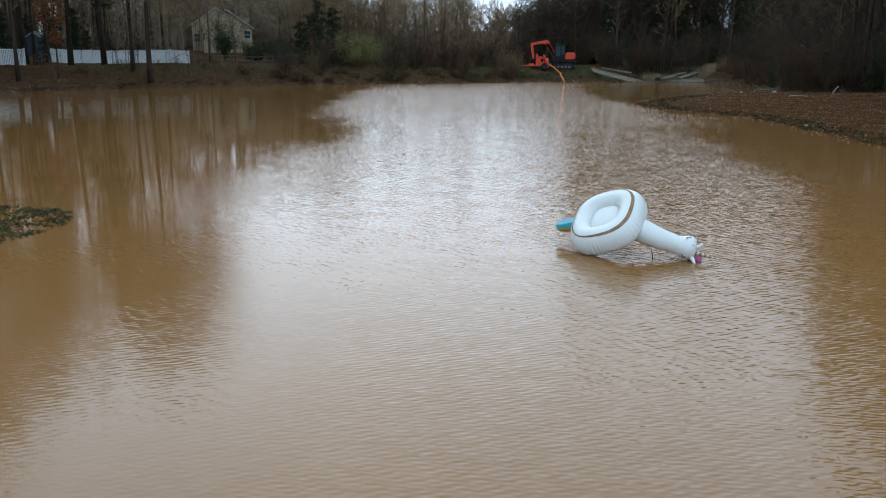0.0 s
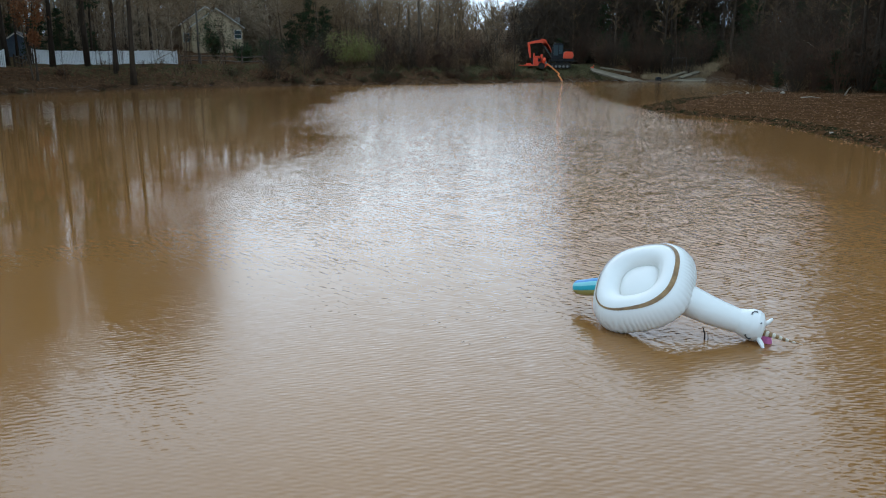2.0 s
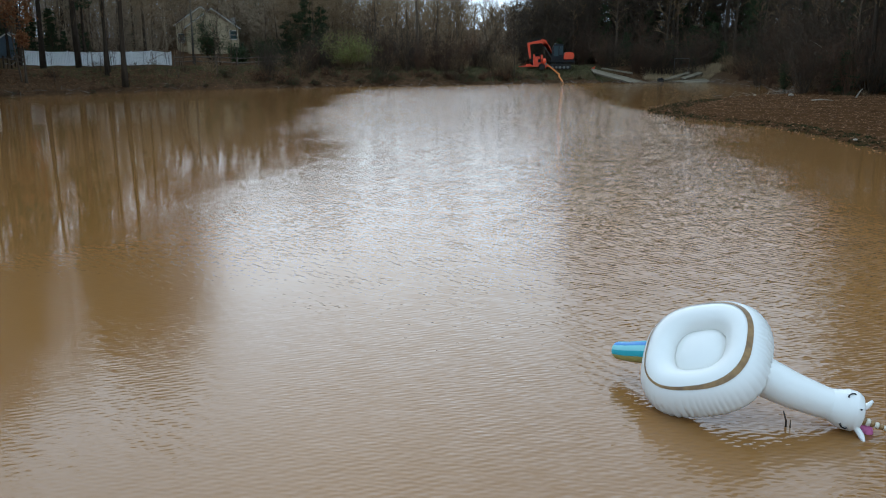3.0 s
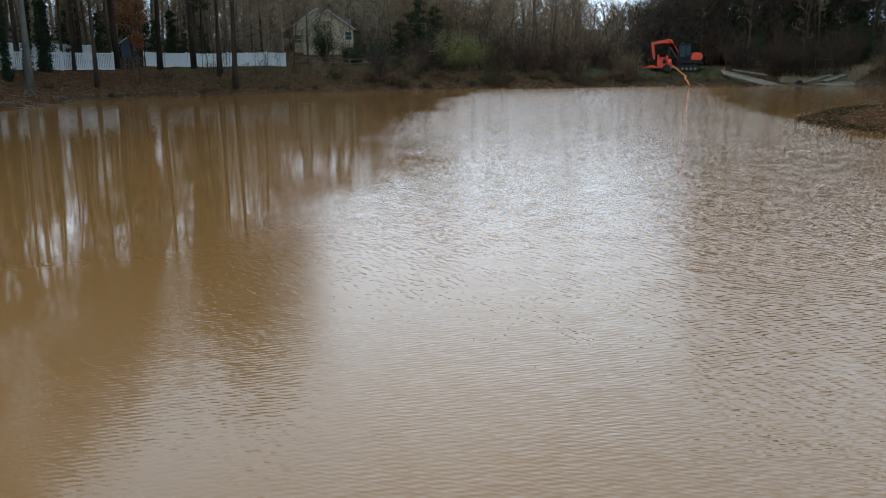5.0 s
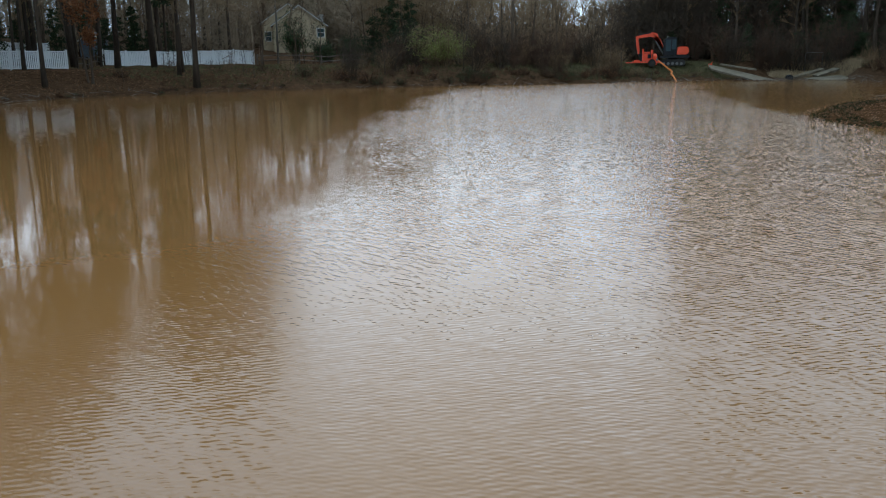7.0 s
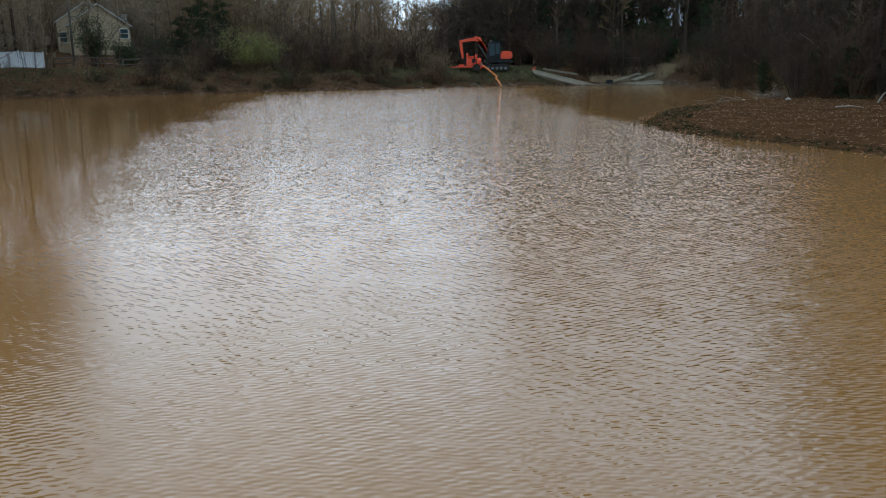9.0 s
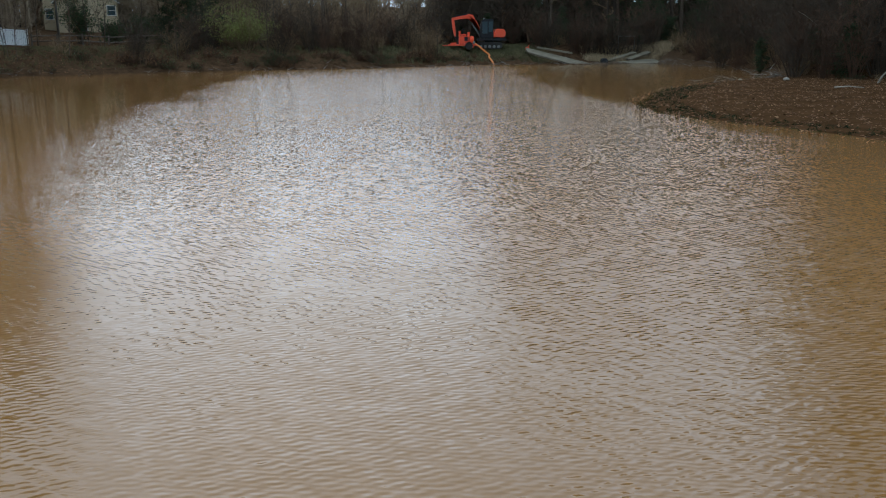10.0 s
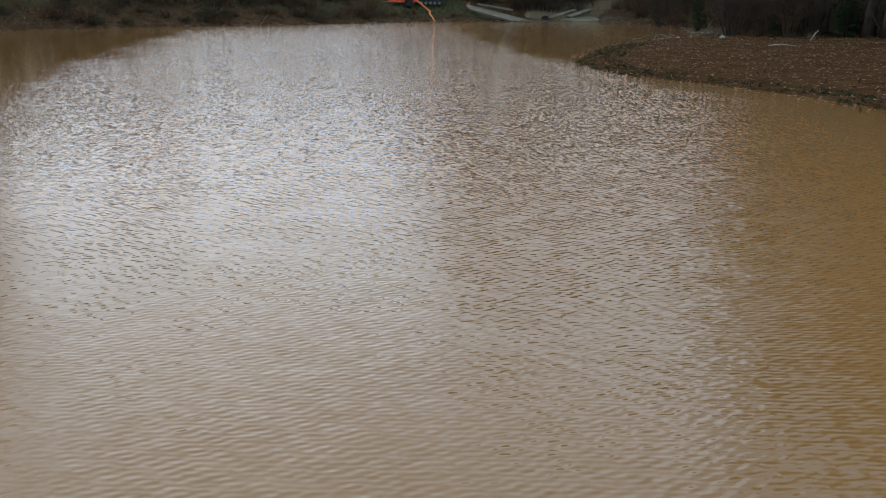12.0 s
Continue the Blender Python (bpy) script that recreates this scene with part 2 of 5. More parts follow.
def part(name, bm, mat, parent=None, label="", smooth=False, bevel=0.0):
    if bevel:
        bmesh.ops.bevel(bm, geom=bm.edges[:], offset=bevel, segments=2, affect="EDGES", clamp_overlap=True)
    bmesh.ops.recalc_face_normals(bm, faces=bm.faces[:])
    me = bpy.data.meshes.new(name)
    bm.to_mesh(me)
    bm.free()
    me.materials.append(mat)
    if smooth:
        me.polygons.foreach_set("use_smooth", [True] * len(me.polygons))
    ob = new(name, me)
    ob.parent = parent
    if label:
        ob["label"] = label
    return ob


def thing(name, m, label, category, group="", kind=""):
    ob = new(name)
    ob.empty_display_size = 0.2
    ob.matrix_basis = m
    return tagged(ob, label, category, group, kind)


def box_bm(*boxes):
    """One bmesh of boxes: (centre xyz, size xyz, turn degrees xyz)."""
    bm = bmesh.new()
    for c, s, *turn in boxes:
        r = turn[0] if turn else (0, 0, 0)
        bmesh.ops.create_cube(bm, size=1, matrix=pose(*c, *r) @ Matrix.Diagonal((*s, 1)))
    return bm


def prism_bm(profile, depth, axis="y"):
    """A flat outline of (u, z) points, made thick along the third axis, from -depth/2 to depth/2."""
    bm = bmesh.new()
    at = (lambda u, z, d: (u, d, z)) if axis == "y" else (lambda u, z, d: (d, u, z))
    a = [bm.verts.new(at(u, z, -depth / 2)) for u, z in profile]
    b = [bm.verts.new(at(u, z, depth / 2)) for u, z in profile]
    bm.faces.new(a)
    bm.faces.new(b[::-1])
    for i in range(len(a)):
        j = (i + 1) % len(a)
        bm.faces.new((a[j], a[i], b[i], b[j]))
    return bm


def lathe_bm(profile, sides=24, axis="z", wobble=None):
    """(radius, height) points turned round an axis."""
    bm = bmesh.new()
    rings = []
    for r, h in profile:
        ring = []
        for k in range(sides):
            a = 2 * math.pi * k / sides
            rr = r * (wobble(a) if wobble else 1)
            p = (rr * math.cos(a), rr * math.sin(a), h)
            if axis == "y":
                p = (p[0], p[2], p[1])
            elif axis == "x":
                p = (p[2], p[0], p[1])
            ring.append(bm.verts.new(p))
        rings.append(ring)
    for a, b in zip(rings, rings[1:]):
        for k in range(sides):
            j = (k + 1) % sides
            bm.faces.new((a[k], a[j], b[j], b[k]))
    bm.faces.new(rings[0][::-1])
    bm.faces.new(rings[-1])
    return bm


def add_tube(V, F, pts, radii, sides=5, tip=True):
    """Adds a tapering tube along pts to the lists V, F."""
    base = len(V)
    n = len(pts)
    for i, (p, r) in enumerate(zip(pts, radii)):
        d = (pts[min(i + 1, n - 1)] - pts[max(i - 1, 0)])
        d = d.normalized() if d.length > 1e-6 else Vector((0, 0, 1))
        if i == 0:
            u = d.cross(Vector((1, 0, 0)) if abs(d.x) < 0.8 else Vector((0, 1, 0)))
        u = (u - d * u.dot(d)).normalized()
        w = d.cross(u)
        for k in range(sides):
            a = 2 * math.pi * k / sides
            V.append(p + (u * math.cos(a) + w * math.sin(a)) * r)
    for i in range(n - 1):
        for k in range(sides):
            a, b = base + i * sides + k, base + i * sides + (k + 1) % sides
            F.append((a, b, b + sides, a + sides))
    if tip:
        F.append(tuple(base + (n - 1) * sides + k for k in range(sides)))
        F.append(tuple(base + k for k in reversed(range(sides))))


def add_twig(V, F, p, q, r):
    """A thin three-sided spike from p to q."""
    d = (q - p).normalized()
    u = d.cross(Vector((0.3, 0.5, 0.8))).normalized() * r
    w = d.cross(u)
    b = len(V)
    V.extend((p + u, p - u * 0.5 + w * 0.87, p - u * 0.5 - w * 0.87, q))
    F.extend(((b, b + 1, b + 3), (b + 1, b + 2, b + 3), (b + 2, b, b + 3)))


def add_leaf(V, F, p, size, rng, flat=0.0):
    """A small folded leaf of four corners at p, turned at random."""
    d = Vector((rng.gauss(0, 1), rng.gauss(0, 1), rng.gauss(0, 1) * (1 - flat))).normalized()
    e = d.cross(Vector((rng.gauss(0, 1) * (1 - flat), rng.gauss(0, 1) * (1 - flat), rng.gauss(0, 1) + flat * 3))).normalized()
    up = d.cross(e) * size * 0.12
    b = len(V)
    V.extend((p - d * size * 0.5, p + e * size * 0.28 + up, p + d * size * 0.5, p - e * size * 0.28 + up))
    F.extend(((b, b + 1, b + 2), (b, b + 2, b + 3)))


def tube_bm(pts, radius, sides=10, fn=None):
    V, F = [], []
    pts = [Vector(p) for p in pts]
    add_tube(V, F, pts, [fn(i / (len(pts) - 1)) * radius if fn else radius for i in range(len(pts))], sides)
    bm = bmesh.new()
    vs = [bm.verts.new(v) for v in V]
    for f in F:
        bm.faces.new([vs[i] for i in f])
    return bm


def spline(points, per=6, closed=False):
    """Catmull-Rom through the points."""
    P = [Vector(p) for p in points]
    n = len(P)
    out = []
    for i in range(n if closed else n - 1):
        g = (lambda k: P[k % n]) if closed else (lambda k: P[min(max(k, 0), n - 1)])
        a, b, c, d = g(i - 1), g(i), g(i + 1), g(i + 2)
        for s in range(per):
            t = s / per
            out.append(0.5 * (2 * b + (c - a) * t + (2 * a - 5 * b + 4 * c - d) * t * t + (3 * b - a - 3 * c + d) * t ** 3))
    if not closed:
        out.append(P[-1])
    return out


# ---- the lie of the land ----
POND = [(11.6, 10), (14, -5), (8, -18), (-10, -20), (-25, -12), (-28, 5), (-28.4, 25), (-29.3, 42), (-31.7, 49.3), (-34.2, 56.9), (-34.1, 62.4),
        (-30.5, 69.8), (-25, 75.8), (-15, 82.6), (-5, 86.5), (2, 91), (6.3, 93.6), (9.5, 93.2), (14.5, 92.7), (17.5, 94.4), (20.5, 93.8), (21.8, 88),
        (22.6, 80), (21.6, 72), (19.8, 65.8), (16.8, 63.4), (12.8, 58.5), (10.6, 55.0), (9.2, 51.6), (8.0, 48.4), (7.4, 45.4), (8.0, 42.2), (9.6, 38.8), (10.5, 35.3), (10.6, 31), (10.8, 25)]
SHORE = np.array([(p.x, p.y) for p in spline([(x, y, 0) for x, y in POND], 5, True)])


def smooth_step(a, b, x):
    t = np.clip((x - a) / (b - a), 0, 1)
    return t * t * (3 - 2 * t)


def shore_distance(x, y):
    """Metres from the waterline, minus in the pond."""
    a, b = SHORE, np.roll(SHORE, -1, 0)
    best, inside = np.full(np.shape(x), 1e9), np.zeros(np.shape(x), bool)
    for (ax, ay), (bx, by) in zip(a, b):
        ex, ey = bx - ax, by - ay
        t = np.clip(((x - ax) * ex + (y - ay) * ey) / (ex * ex + ey * ey + 1e-9), 0, 1)
        best = np.minimum(best, np.hypot(x - ax - t * ex, y - ay - t * ey))
        cross = (ay > y) != (by > y)
        inside ^= cross & (x < ax + (y - ay) * ex / (ey if abs(ey) > 1e-9 else 1e-9))
    return np.where(inside, -best, best)


def covers(x, y):
    """Weights of the three kinds of shore: leafy western bank, grassy northern dam, eastern mud flat."""
    mud = smooth_step(1.0, 6.0, x) * (1 - smooth_step(61, 70, y))
    dam = smooth_step(74, 86, y + np.maximum(0, -x - 22) * 0.5) * smooth_step(-58, -46, x)
    dam = np.maximum(dam, smooth_step(8, 16, x) * smooth_step(61, 70, y)) * (1 - mud)
    return np.clip(1 - mud - dam, 0, 1), dam, mud


def ground_z(x, y):
    x, y = np.asarray(x, float), np.asarray(y, float)
    d = shore_distance(x, y)
    west, dam, mud = covers(x, y)
    zw = np.interp(d, [-6, -1, 0, 0.35, 3, 8, 15, 23, 40, 120, 600], [-1.2, -0.35, 0, 0.17, 0.6, 1.15, 1.85, 2.3, 2.7, 7.5, 9])
    zd = np.interp(d, [-6, -1, 0, 0.6, 2.2, 4, 12, 38, 120, 600], [-1.2, -0.4, 0, 0.3, 1.1, 1.45, 1.7, 1.9, 10, 14])
    zm = np.interp(d, [-6, -1, 0, 0.5, 8, 11, 15, 30, 120, 600], [-0.5, -0.06, 0, 0.02, 0.18, 0.34, 1.0, 2.4, 8, 12])
    cut = smooth_step(9.0, 10.5, x) * (1 - smooth_step(20.5, 22.5, x)) * smooth_step(90, 92, y)
    zd = np.where(zd > 0, zd * (1 - 0.8 * cut * (1 - smooth_step(2.5, 6.5, d))), zd)
    wob = 0.10 * np.sin(x * 0.9 + 1.3 * np.sin(y * 0.37)) * np.sin(y * 0.8 + 0.7) + 0.06 * np.sin(x * 2.3 + y * 1.7)
    return west * zw + dam * zd + mud * zm + wob * np.clip(d / 3, 0, 1) * (1 - 0.8 * mud * (d < 10))


def gz(x, y):
    return float(ground_z(x, y))


def ground_sheet():
    fine_x, fine_y = np.arange(-64, 50.1, 0.6), np.arange(-26, 122.1, 0.6)
    far = np.array([4, 10, 20, 40, 80, 160, 400, 1000, 2500])
    xs = np.concatenate((fine_x[0] - far[::-1], fine_x, fine_x[-1] + far))
    ys = np.concatenate((fine_y[0] - far[::-1], fine_y, fine_y[-1] + far))
    X, Y = np.meshgrid(xs, ys)
    Z = ground_z(X, Y)
    nx, ny = len(xs), len(ys)
    verts = np.stack((X, Y, Z), -1).reshape(-1, 3)
    idx = np.arange(nx * ny).reshape(ny, nx)
    faces = np.stack((idx[:-1, :-1], idx[:-1, 1:], idx[1:, 1:], idx[1:, :-1]), -1).reshape(-1, 4)
    me = mesh_of("ground", verts.tolist(), faces.tolist(), None, True)
    d = shore_distance(X, Y)
    west, dam, mud = covers(X, Y)
    lawn = west * smooth_step(11, 15, d) * (1 - smooth_step(30, 40, d))
    bank_grass = dam * smooth_step(0.8, 2.0, d) * (1 - smooth_step(9, 16, d)) * smooth_step(-8, 2, X) * (1 - smooth_step(10, 13, X))
    sand = dam * smooth_step(14.5, 16.5, X) * (1 - smooth_step(20, 23, X)) * (1 - smooth_step(5, 9, d))
    attr = me.color_attributes.new("cover", "FLOAT_COLOR", "POINT")
    attr.data.foreach_set("color", np.stack((np.maximum(lawn, bank_grass), mud * (1 - smooth_step(10, 14, d)), sand, np.ones_like(d)), -1).reshape(-1).astype(np.float32))
    ob = tagged(new("ground", me), "leaf-strewn pond banks with mud flat and rough grass", "ground", kind="structure")
    m = bpy.data.materials.new("banks")
    m.use_nodes = True
    n, l = m.node_tree.nodes, m.node_tree.links
    b = n["Principled BSDF"]
    b.inputs["Roughness"].default_value = 0.95
    b.inputs["Specular IOR Level"].default_value = 0.0
    tc = n.new("ShaderNodeTexCoord")
    at = n.new("ShaderNodeAttribute")
    at.attribute_name = "cover"
    sep = n.new("ShaderNodeSeparateColor")
    l.new(at.outputs["Color"], sep.inputs[0])

    def noisy(scale, ca, cb, lo=0.35, hi=0.65):
        t, r = n.new("ShaderNodeTexNoise"), n.new("ShaderNodeValToRGB")
        t.inputs["Scale"].default_value, t.inputs["Detail"].default_value = scale, 6
        t.inputs["Roughness"].default_value = 0.7
        r.color_ramp.elements[0].position, r.color_ramp.elements[1].position = lo, hi
        r.color_ramp.elements[0].color, r.color_ramp.elements[1].color = (*ca, 1), (*cb, 1)
        l.new(tc.outputs["Object"], t.inputs["Vector"])
        l.new(t.outputs["Fac"], r.inputs[0])
        return r.outputs["Color"], t

    litter, tl = noisy(2.2, (0.040, 0.021, 0.011), (0.105, 0.056, 0.029))
    grass, _ = noisy(1.6, (0.045, 0.038, 0.018), (0.088, 0.070, 0.034))
    mudc, _ = noisy(1.1, (0.052, 0.025, 0.011), (0.090, 0.043, 0.019))
    sandc, _ = noisy(1.4, (0.060, 0.038, 0.023), (0.125, 0.083, 0.053))
    col = litter
    for ch, c in ((0, grass), (1, mudc), (2, sandc)):
        mix = n.new("ShaderNodeMix")
        mix.data_type = "RGBA"
        l.new(sep.outputs[ch], mix.inputs[0])
        l.new(col, mix.inputs[6])
        l.new(c, mix.inputs[7])
        col = mix.outputs[2]
    l.new(col, b.inputs["Base Color"])
    bp, bt = n.new("ShaderNodeBump"), n.new("ShaderNodeTexNoise")
    bt.inputs["Scale"].default_value, bt.inputs["Detail"].default_value = 5, 6
    bp.inputs["Strength"].default_value, bp.inputs["Distance"].default_value = 0.8, 0.08
    l.new(tc.outputs["Object"], bt.inputs["Vector"])
    l.new(bt.outputs["Fac"], bp.inputs["Height"])
    l.new(bp.outputs[0], b.inputs["Normal"])
    me.materials.append(m)
    return ob


ground_sheet()
tagged(piece("water", [(-40, -24, 0), (26, -24, 0), (26, 97, 0), (-40, 97, 0)], [(0, 1, 2, 3)], M_WATER), "brown silty pond water ruffled by wind", "water", kind="structure")


# ---- trees ----
def grow(seed, h, r0, spread, limbs, crown_from, subs=5, twigs=6, lean=(0, 0), wander=0.25, up=0.55, twig_r=0.011):
    """A bare broadleaf tree: lists for its trunk and for its branches."""
    rng = random.Random(seed)
    TV, TF, BV, BF = [], [], [], []
    segs = 10
    ax, ay = rng.uniform(0, 6), rng.uniform(0, 6)
    trunk = []
    for i in range(segs + 1):
        f = i / segs
        trunk.append(Vector((lean[0] * h * f + wander * math.sin(ax + f * 5) * f, lean[1] * h * f + wander * math.sin(ay + f * 4.3) * f, h * f - 0.25 * (i == 0))))
    rad = [r0 * (1 - 0.86 * (i / segs) ** 0.85) * (1.35 if i == 0 else 1) for i in range(segs + 1)]
    add_tube(TV, TF, trunk, rad, 8)

    def on_trunk(f):
        k = min(int(f * segs), segs - 1)
        return trunk[k].lerp(trunk[k + 1], f * segs - k), r0 * (1 - 0.86 * f ** 0.85)

    for i in range(limbs):
        f = crown_from + (0.98 - crown_from) * ((i + rng.random()) / limbs)
        p, r = on_trunk(f)
        az = i * 2.4 + rng.uniform(-0.5, 0.5)
        length = h * spread * (0.25 + 0.75 * math.sin(math.pi * min(1, (1.05 - f) / (1.05 - crown_from)) ** 0.8)) * rng.uniform(0.6, 1.15)
        el = up + 0.35 * f + rng.uniform(-0.25, 0.25)
        d = Vector((math.cos(az) * math.cos(el), math.sin(az) * math.cos(el), math.sin(el)))
        pts = [p]
        for s in range(4):
            d = (d + Vector((rng.gauss(0, 0.16), rng.gauss(0, 0.16), rng.gauss(0.07, 0.12)))).normalized()
            pts.append(pts[-1] + d * length / 4)
        rl = max(0.018, r * rng.uniform(0.28, 0.45))
        add_tube(BV, BF, pts, [rl * (1 - 0.8 * k / 4) for k in range(5)], 4, False)
        for j in range(subs):
            g = 0.25 + 0.75 * (j + rng.random()) / subs
            k = min(int(g * 4), 3)
            q = pts[k].lerp(pts[k + 1], g * 4 - k)
            e = (d + Vector((rng.gauss(0, 0.6), rng.gauss(0, 0.6), rng.gauss(0.2, 0.4)))).normalized()
            ls = length * rng.uniform(0.25, 0.5) * (1.2 - 0.5 * g)
            sp = [q]
            for s in range(3):
                e = (e + Vector((rng.gauss(0, 0.2), rng.gauss(0, 0.2), rng.gauss(0.08, 0.15)))).normalized()
                sp.append(sp[-1] + e * ls / 3)
            rs = max(twig_r, rl * 0.35)
            add_tube(BV, BF, sp, [rs, rs * 0.8, rs * 0.6, rs * 0.35], 3, False)
            for t in range(twigs):
                u = rng.uniform(0.15, 1.0)
                k = min(int(u * 3), 2)
                o = sp[k].lerp(sp[k + 1], u * 3 - k)
                w = (e + Vector((rng.gauss(0, 0.7), rng.gauss(0, 0.7), rng.gauss(0.15, 0.5)))).normalized()
                add_twig(BV, BF, o, o + w * ls * rng.uniform(0.3, 0.7), twig_r)
    return TV, TF, BV, BF


def bush_stems(seed, h, spread, stems, subs=5, twigs=5, r0=0.03, twig_r=0.009):
    """Many stems out of one root."""
    rng = random.Random(seed)
    V, F = [], []
    tips = []
    for i in range(stems):
        az, out = rng.uniform(0, 6.28), rng.uniform(0.1, 1.0)
        d = Vector((math.cos(az) * out * spread, math.sin(az) * out * spread, 1)).normalized()
        hh = h * rng.uniform(0.55, 1.1)
        p = Vector((math.cos(az) * out * 0.25 * h * spread, math.sin(az) * out * 0.25 * h * spread, -0.15))
        pts = [p]
        for s in range(5):
            d = (d + Vector((rng.gauss(0, 0.13), rng.gauss(0, 0.13), rng.gauss(0, 0.08)))).normalized()
            pts.append(pts[-1] + d * hh / 5)
        add_tube(V, F, pts, [r0 * (1 - 0.8 * k / 5) for k in range(6)], 4, False)
        for j in range(subs):
            g = rng.uniform(0.25, 1)
            k = min(int(g * 5), 4)
            q = pts[k].lerp(pts[k + 1], g * 5 - k)
            e = (d + Vector((rng.gauss(0, 0.7), rng.gauss(0, 0.7), rng.gauss(0, 0.45)))).normalized()
            ls = hh * rng.uniform(0.18, 0.4)
            add_twig(V, F, q, q + e * ls, r0 * 0.45)
            for t in range(twigs):
                o = q + e * ls * rng.uniform(0.1, 0.9)
                w = (e + Vector((rng.gauss(0, 0.8), rng.gauss(0, 0.8), rng.gauss(0.05, 0.6)))).normalized()
                add_twig(V, F, o, o + w * ls * rng.uniform(0.3, 0.8), twig_r)
                tips.append(o + w * ls * 0.4)
    return V, F, tips


def tree_thing(name, label, category, group, seed, mats, **kw):
    TV, TF, BV, BF = grow(seed, **kw)
    ob = thing(name, Matrix(), label, category, group)
    piece("trunk", TV, TF, mats[0], ob, smooth=True)
    piece("crown", BV, BF, mats[1], ob)
    return ob


def conifer_thing(name, label, seed, h, r0, width, crown_from, leaf=0.30, clumps=330, per=9, mat=None):
    rng = random.Random(seed)
    TV, TF, BV, BF, LV, LF = [], [], [], [], [], []
    trunk = [Vector((0.2 * math.sin(i * 0.9 + seed), 0.2 * math.sin(i * 0.7), h * i / 8 - 0.25 * (i == 0))) for i in range(9)]
    add_tube(TV, TF, trunk, [r0 * (1 - 0.9 * i / 8) for i in range(9)], 8)
    n = 60
    for i in range(n):
        f = crown_from + (1 - crown_from) * (i + rng.random()) / n
        k = min(int(f * 8), 7)
        p = trunk[k].lerp(trunk[k + 1], f * 8 - k)
        az = rng.uniform(0, 6.28)
        g = (f - crown_from) / (1 - crown_from)
        length = width * (0.25 + 0.75 * (1 - g) ** 0.7) * rng.uniform(0.55, 1.1) * min(1, 0.5 + 3 * g)
        d = Vector((math.cos(az), math.sin(az), rng.uniform(-0.25, 0.35))).normalized()
        q = p + d * length
        add_twig(BV, BF, p, q, 0.03)
        for c in range(max(2, clumps // n)):
            o = p.lerp(q, rng.uniform(0.25, 1.0)) + Vector((rng.gauss(0, 0.28), rng.gauss(0, 0.28), rng.gauss(0, 0.22))) * (0.4 + 0.2 * length)
            for t in range(per):
                add_leaf(LV, LF, o + Vector((rng.gauss(0, 0.24), rng.gauss(0, 0.24), rng.gauss(0, 0.14))), leaf * rng.uniform(0.6, 1.3), rng)
    ob = thing(name, Matrix(), label, "evergreen tree", "evergreens of the wood")
    piece("trunk", TV, TF, M_BARK_DARK, ob, smooth=True)
    piece("branch_frame", BV, BF, M_BARK_DARK, ob)
    piece("crown", LV, LF, mat or M_PINE, ob, "dark green needle clumps")
    return ob


# the open yard in front of the beige house, as a range of x to y
HOUSE_VIEW = (-0.415, -0.285)


class Planter:
    """Sets out copies of some model plants; each model is used up itself first."""

    def __init__(self, models, low=True):
        self.models, self.used, self.count, self.low = models, set(), 0, low

    def put(self, x, y, s=1.0, turn=None, which=None, sz=None, sink=0.05):
        if self.low and y > 84 and y < 127 and HOUSE_VIEW[0] < x / (y - 12) < HOUSE_VIEW[1]:
            return None
        k = self.count if which is None else which
        self.count += 1
        ob = self.models[k % len(self.models)]
        a = turn if turn is not None else (self.count * 137.5) % 360
        m = pose(x, y, gz(x, y) - sink, 0, 0, a) @ Matrix.Diagonal((s, s, sz or s, 1))
        if ob.name in self.used:
            return copy_thing(ob, m)
        self.used.add(ob.name)
        ob.matrix_basis = m
        return ob


# ---- woods and thickets ----
FOREST = dict(h=17.0, r0=0.17, spread=0.15, limbs=20, crown_from=0.34)
forest_models = [tree_thing("bare_tree", "tall slender leafless tree in the wood", "tree", "leafless trees of the wood", 10 + i, (M_BARK, M_TWIG), **{**FOREST, "h": 15.5 + 1.2 * i, "crown_from": 0.26 + 0.05 * i, "r0": 0.13 + 0.022 * i}) for i in range(5)]
forest = Planter(forest_models)
tall_models = [tree_thing("shore_tree", "tall leafless tree with a dark trunk on the leafy bank", "tree", "leafless trees of the wood", 40 + i, (M_BARK_DARK, M_TWIG), h=25.0, r0=0.2, spread=0.19, limbs=30, crown_from=0.24, subs=6, twigs=7, lean=(0.012 * (i - 1), 0.01)) for i in range(3)]
shore_trees = Planter(tall_models)
sapling_models = [tree_thing("sapling", "thin leafless sapling with fine brown twigs", "sapling", "saplings on the bank", 70 + i, (M_BARK, M_TWIG_RED), h=7.0 + i, r0=0.06, spread=0.2, limbs=16, crown_from=0.2, subs=5, twigs=5, lean=(0.06 * (i - 1), 0.02), wander=0.4, twig_r=0.008) for i in range(3)]
saplings = Planter(sapling_models, False)


def thicket(name, label, seed, h, spread, stems, mat, leaf_mat=None, leaves=0, leaf=0.09, category="shrub", group="thickets on the bank", subs=6, twigs=6, tw=0.009):
    V, F, tips = bush_stems(seed, h, spread, stems, subs, twigs, twig_r=tw)
    ob = thing(name, Matrix(), label, category, group)
    piece("branch_clump", V, F, mat, ob)
    if leaf_mat:
        rng = random.Random(seed)
        LV, LF = [], []
        for i in range(leaves):
            add_leaf(LV, LF, rng.choice(tips) + Vector((rng.gauss(0, 0.12), rng.gauss(0, 0.12), rng.gauss(0, 0.12))), leaf * rng.uniform(0.6, 1.4), rng)
        piece("leaves", LV, LF, leaf_mat, ob)
    return ob


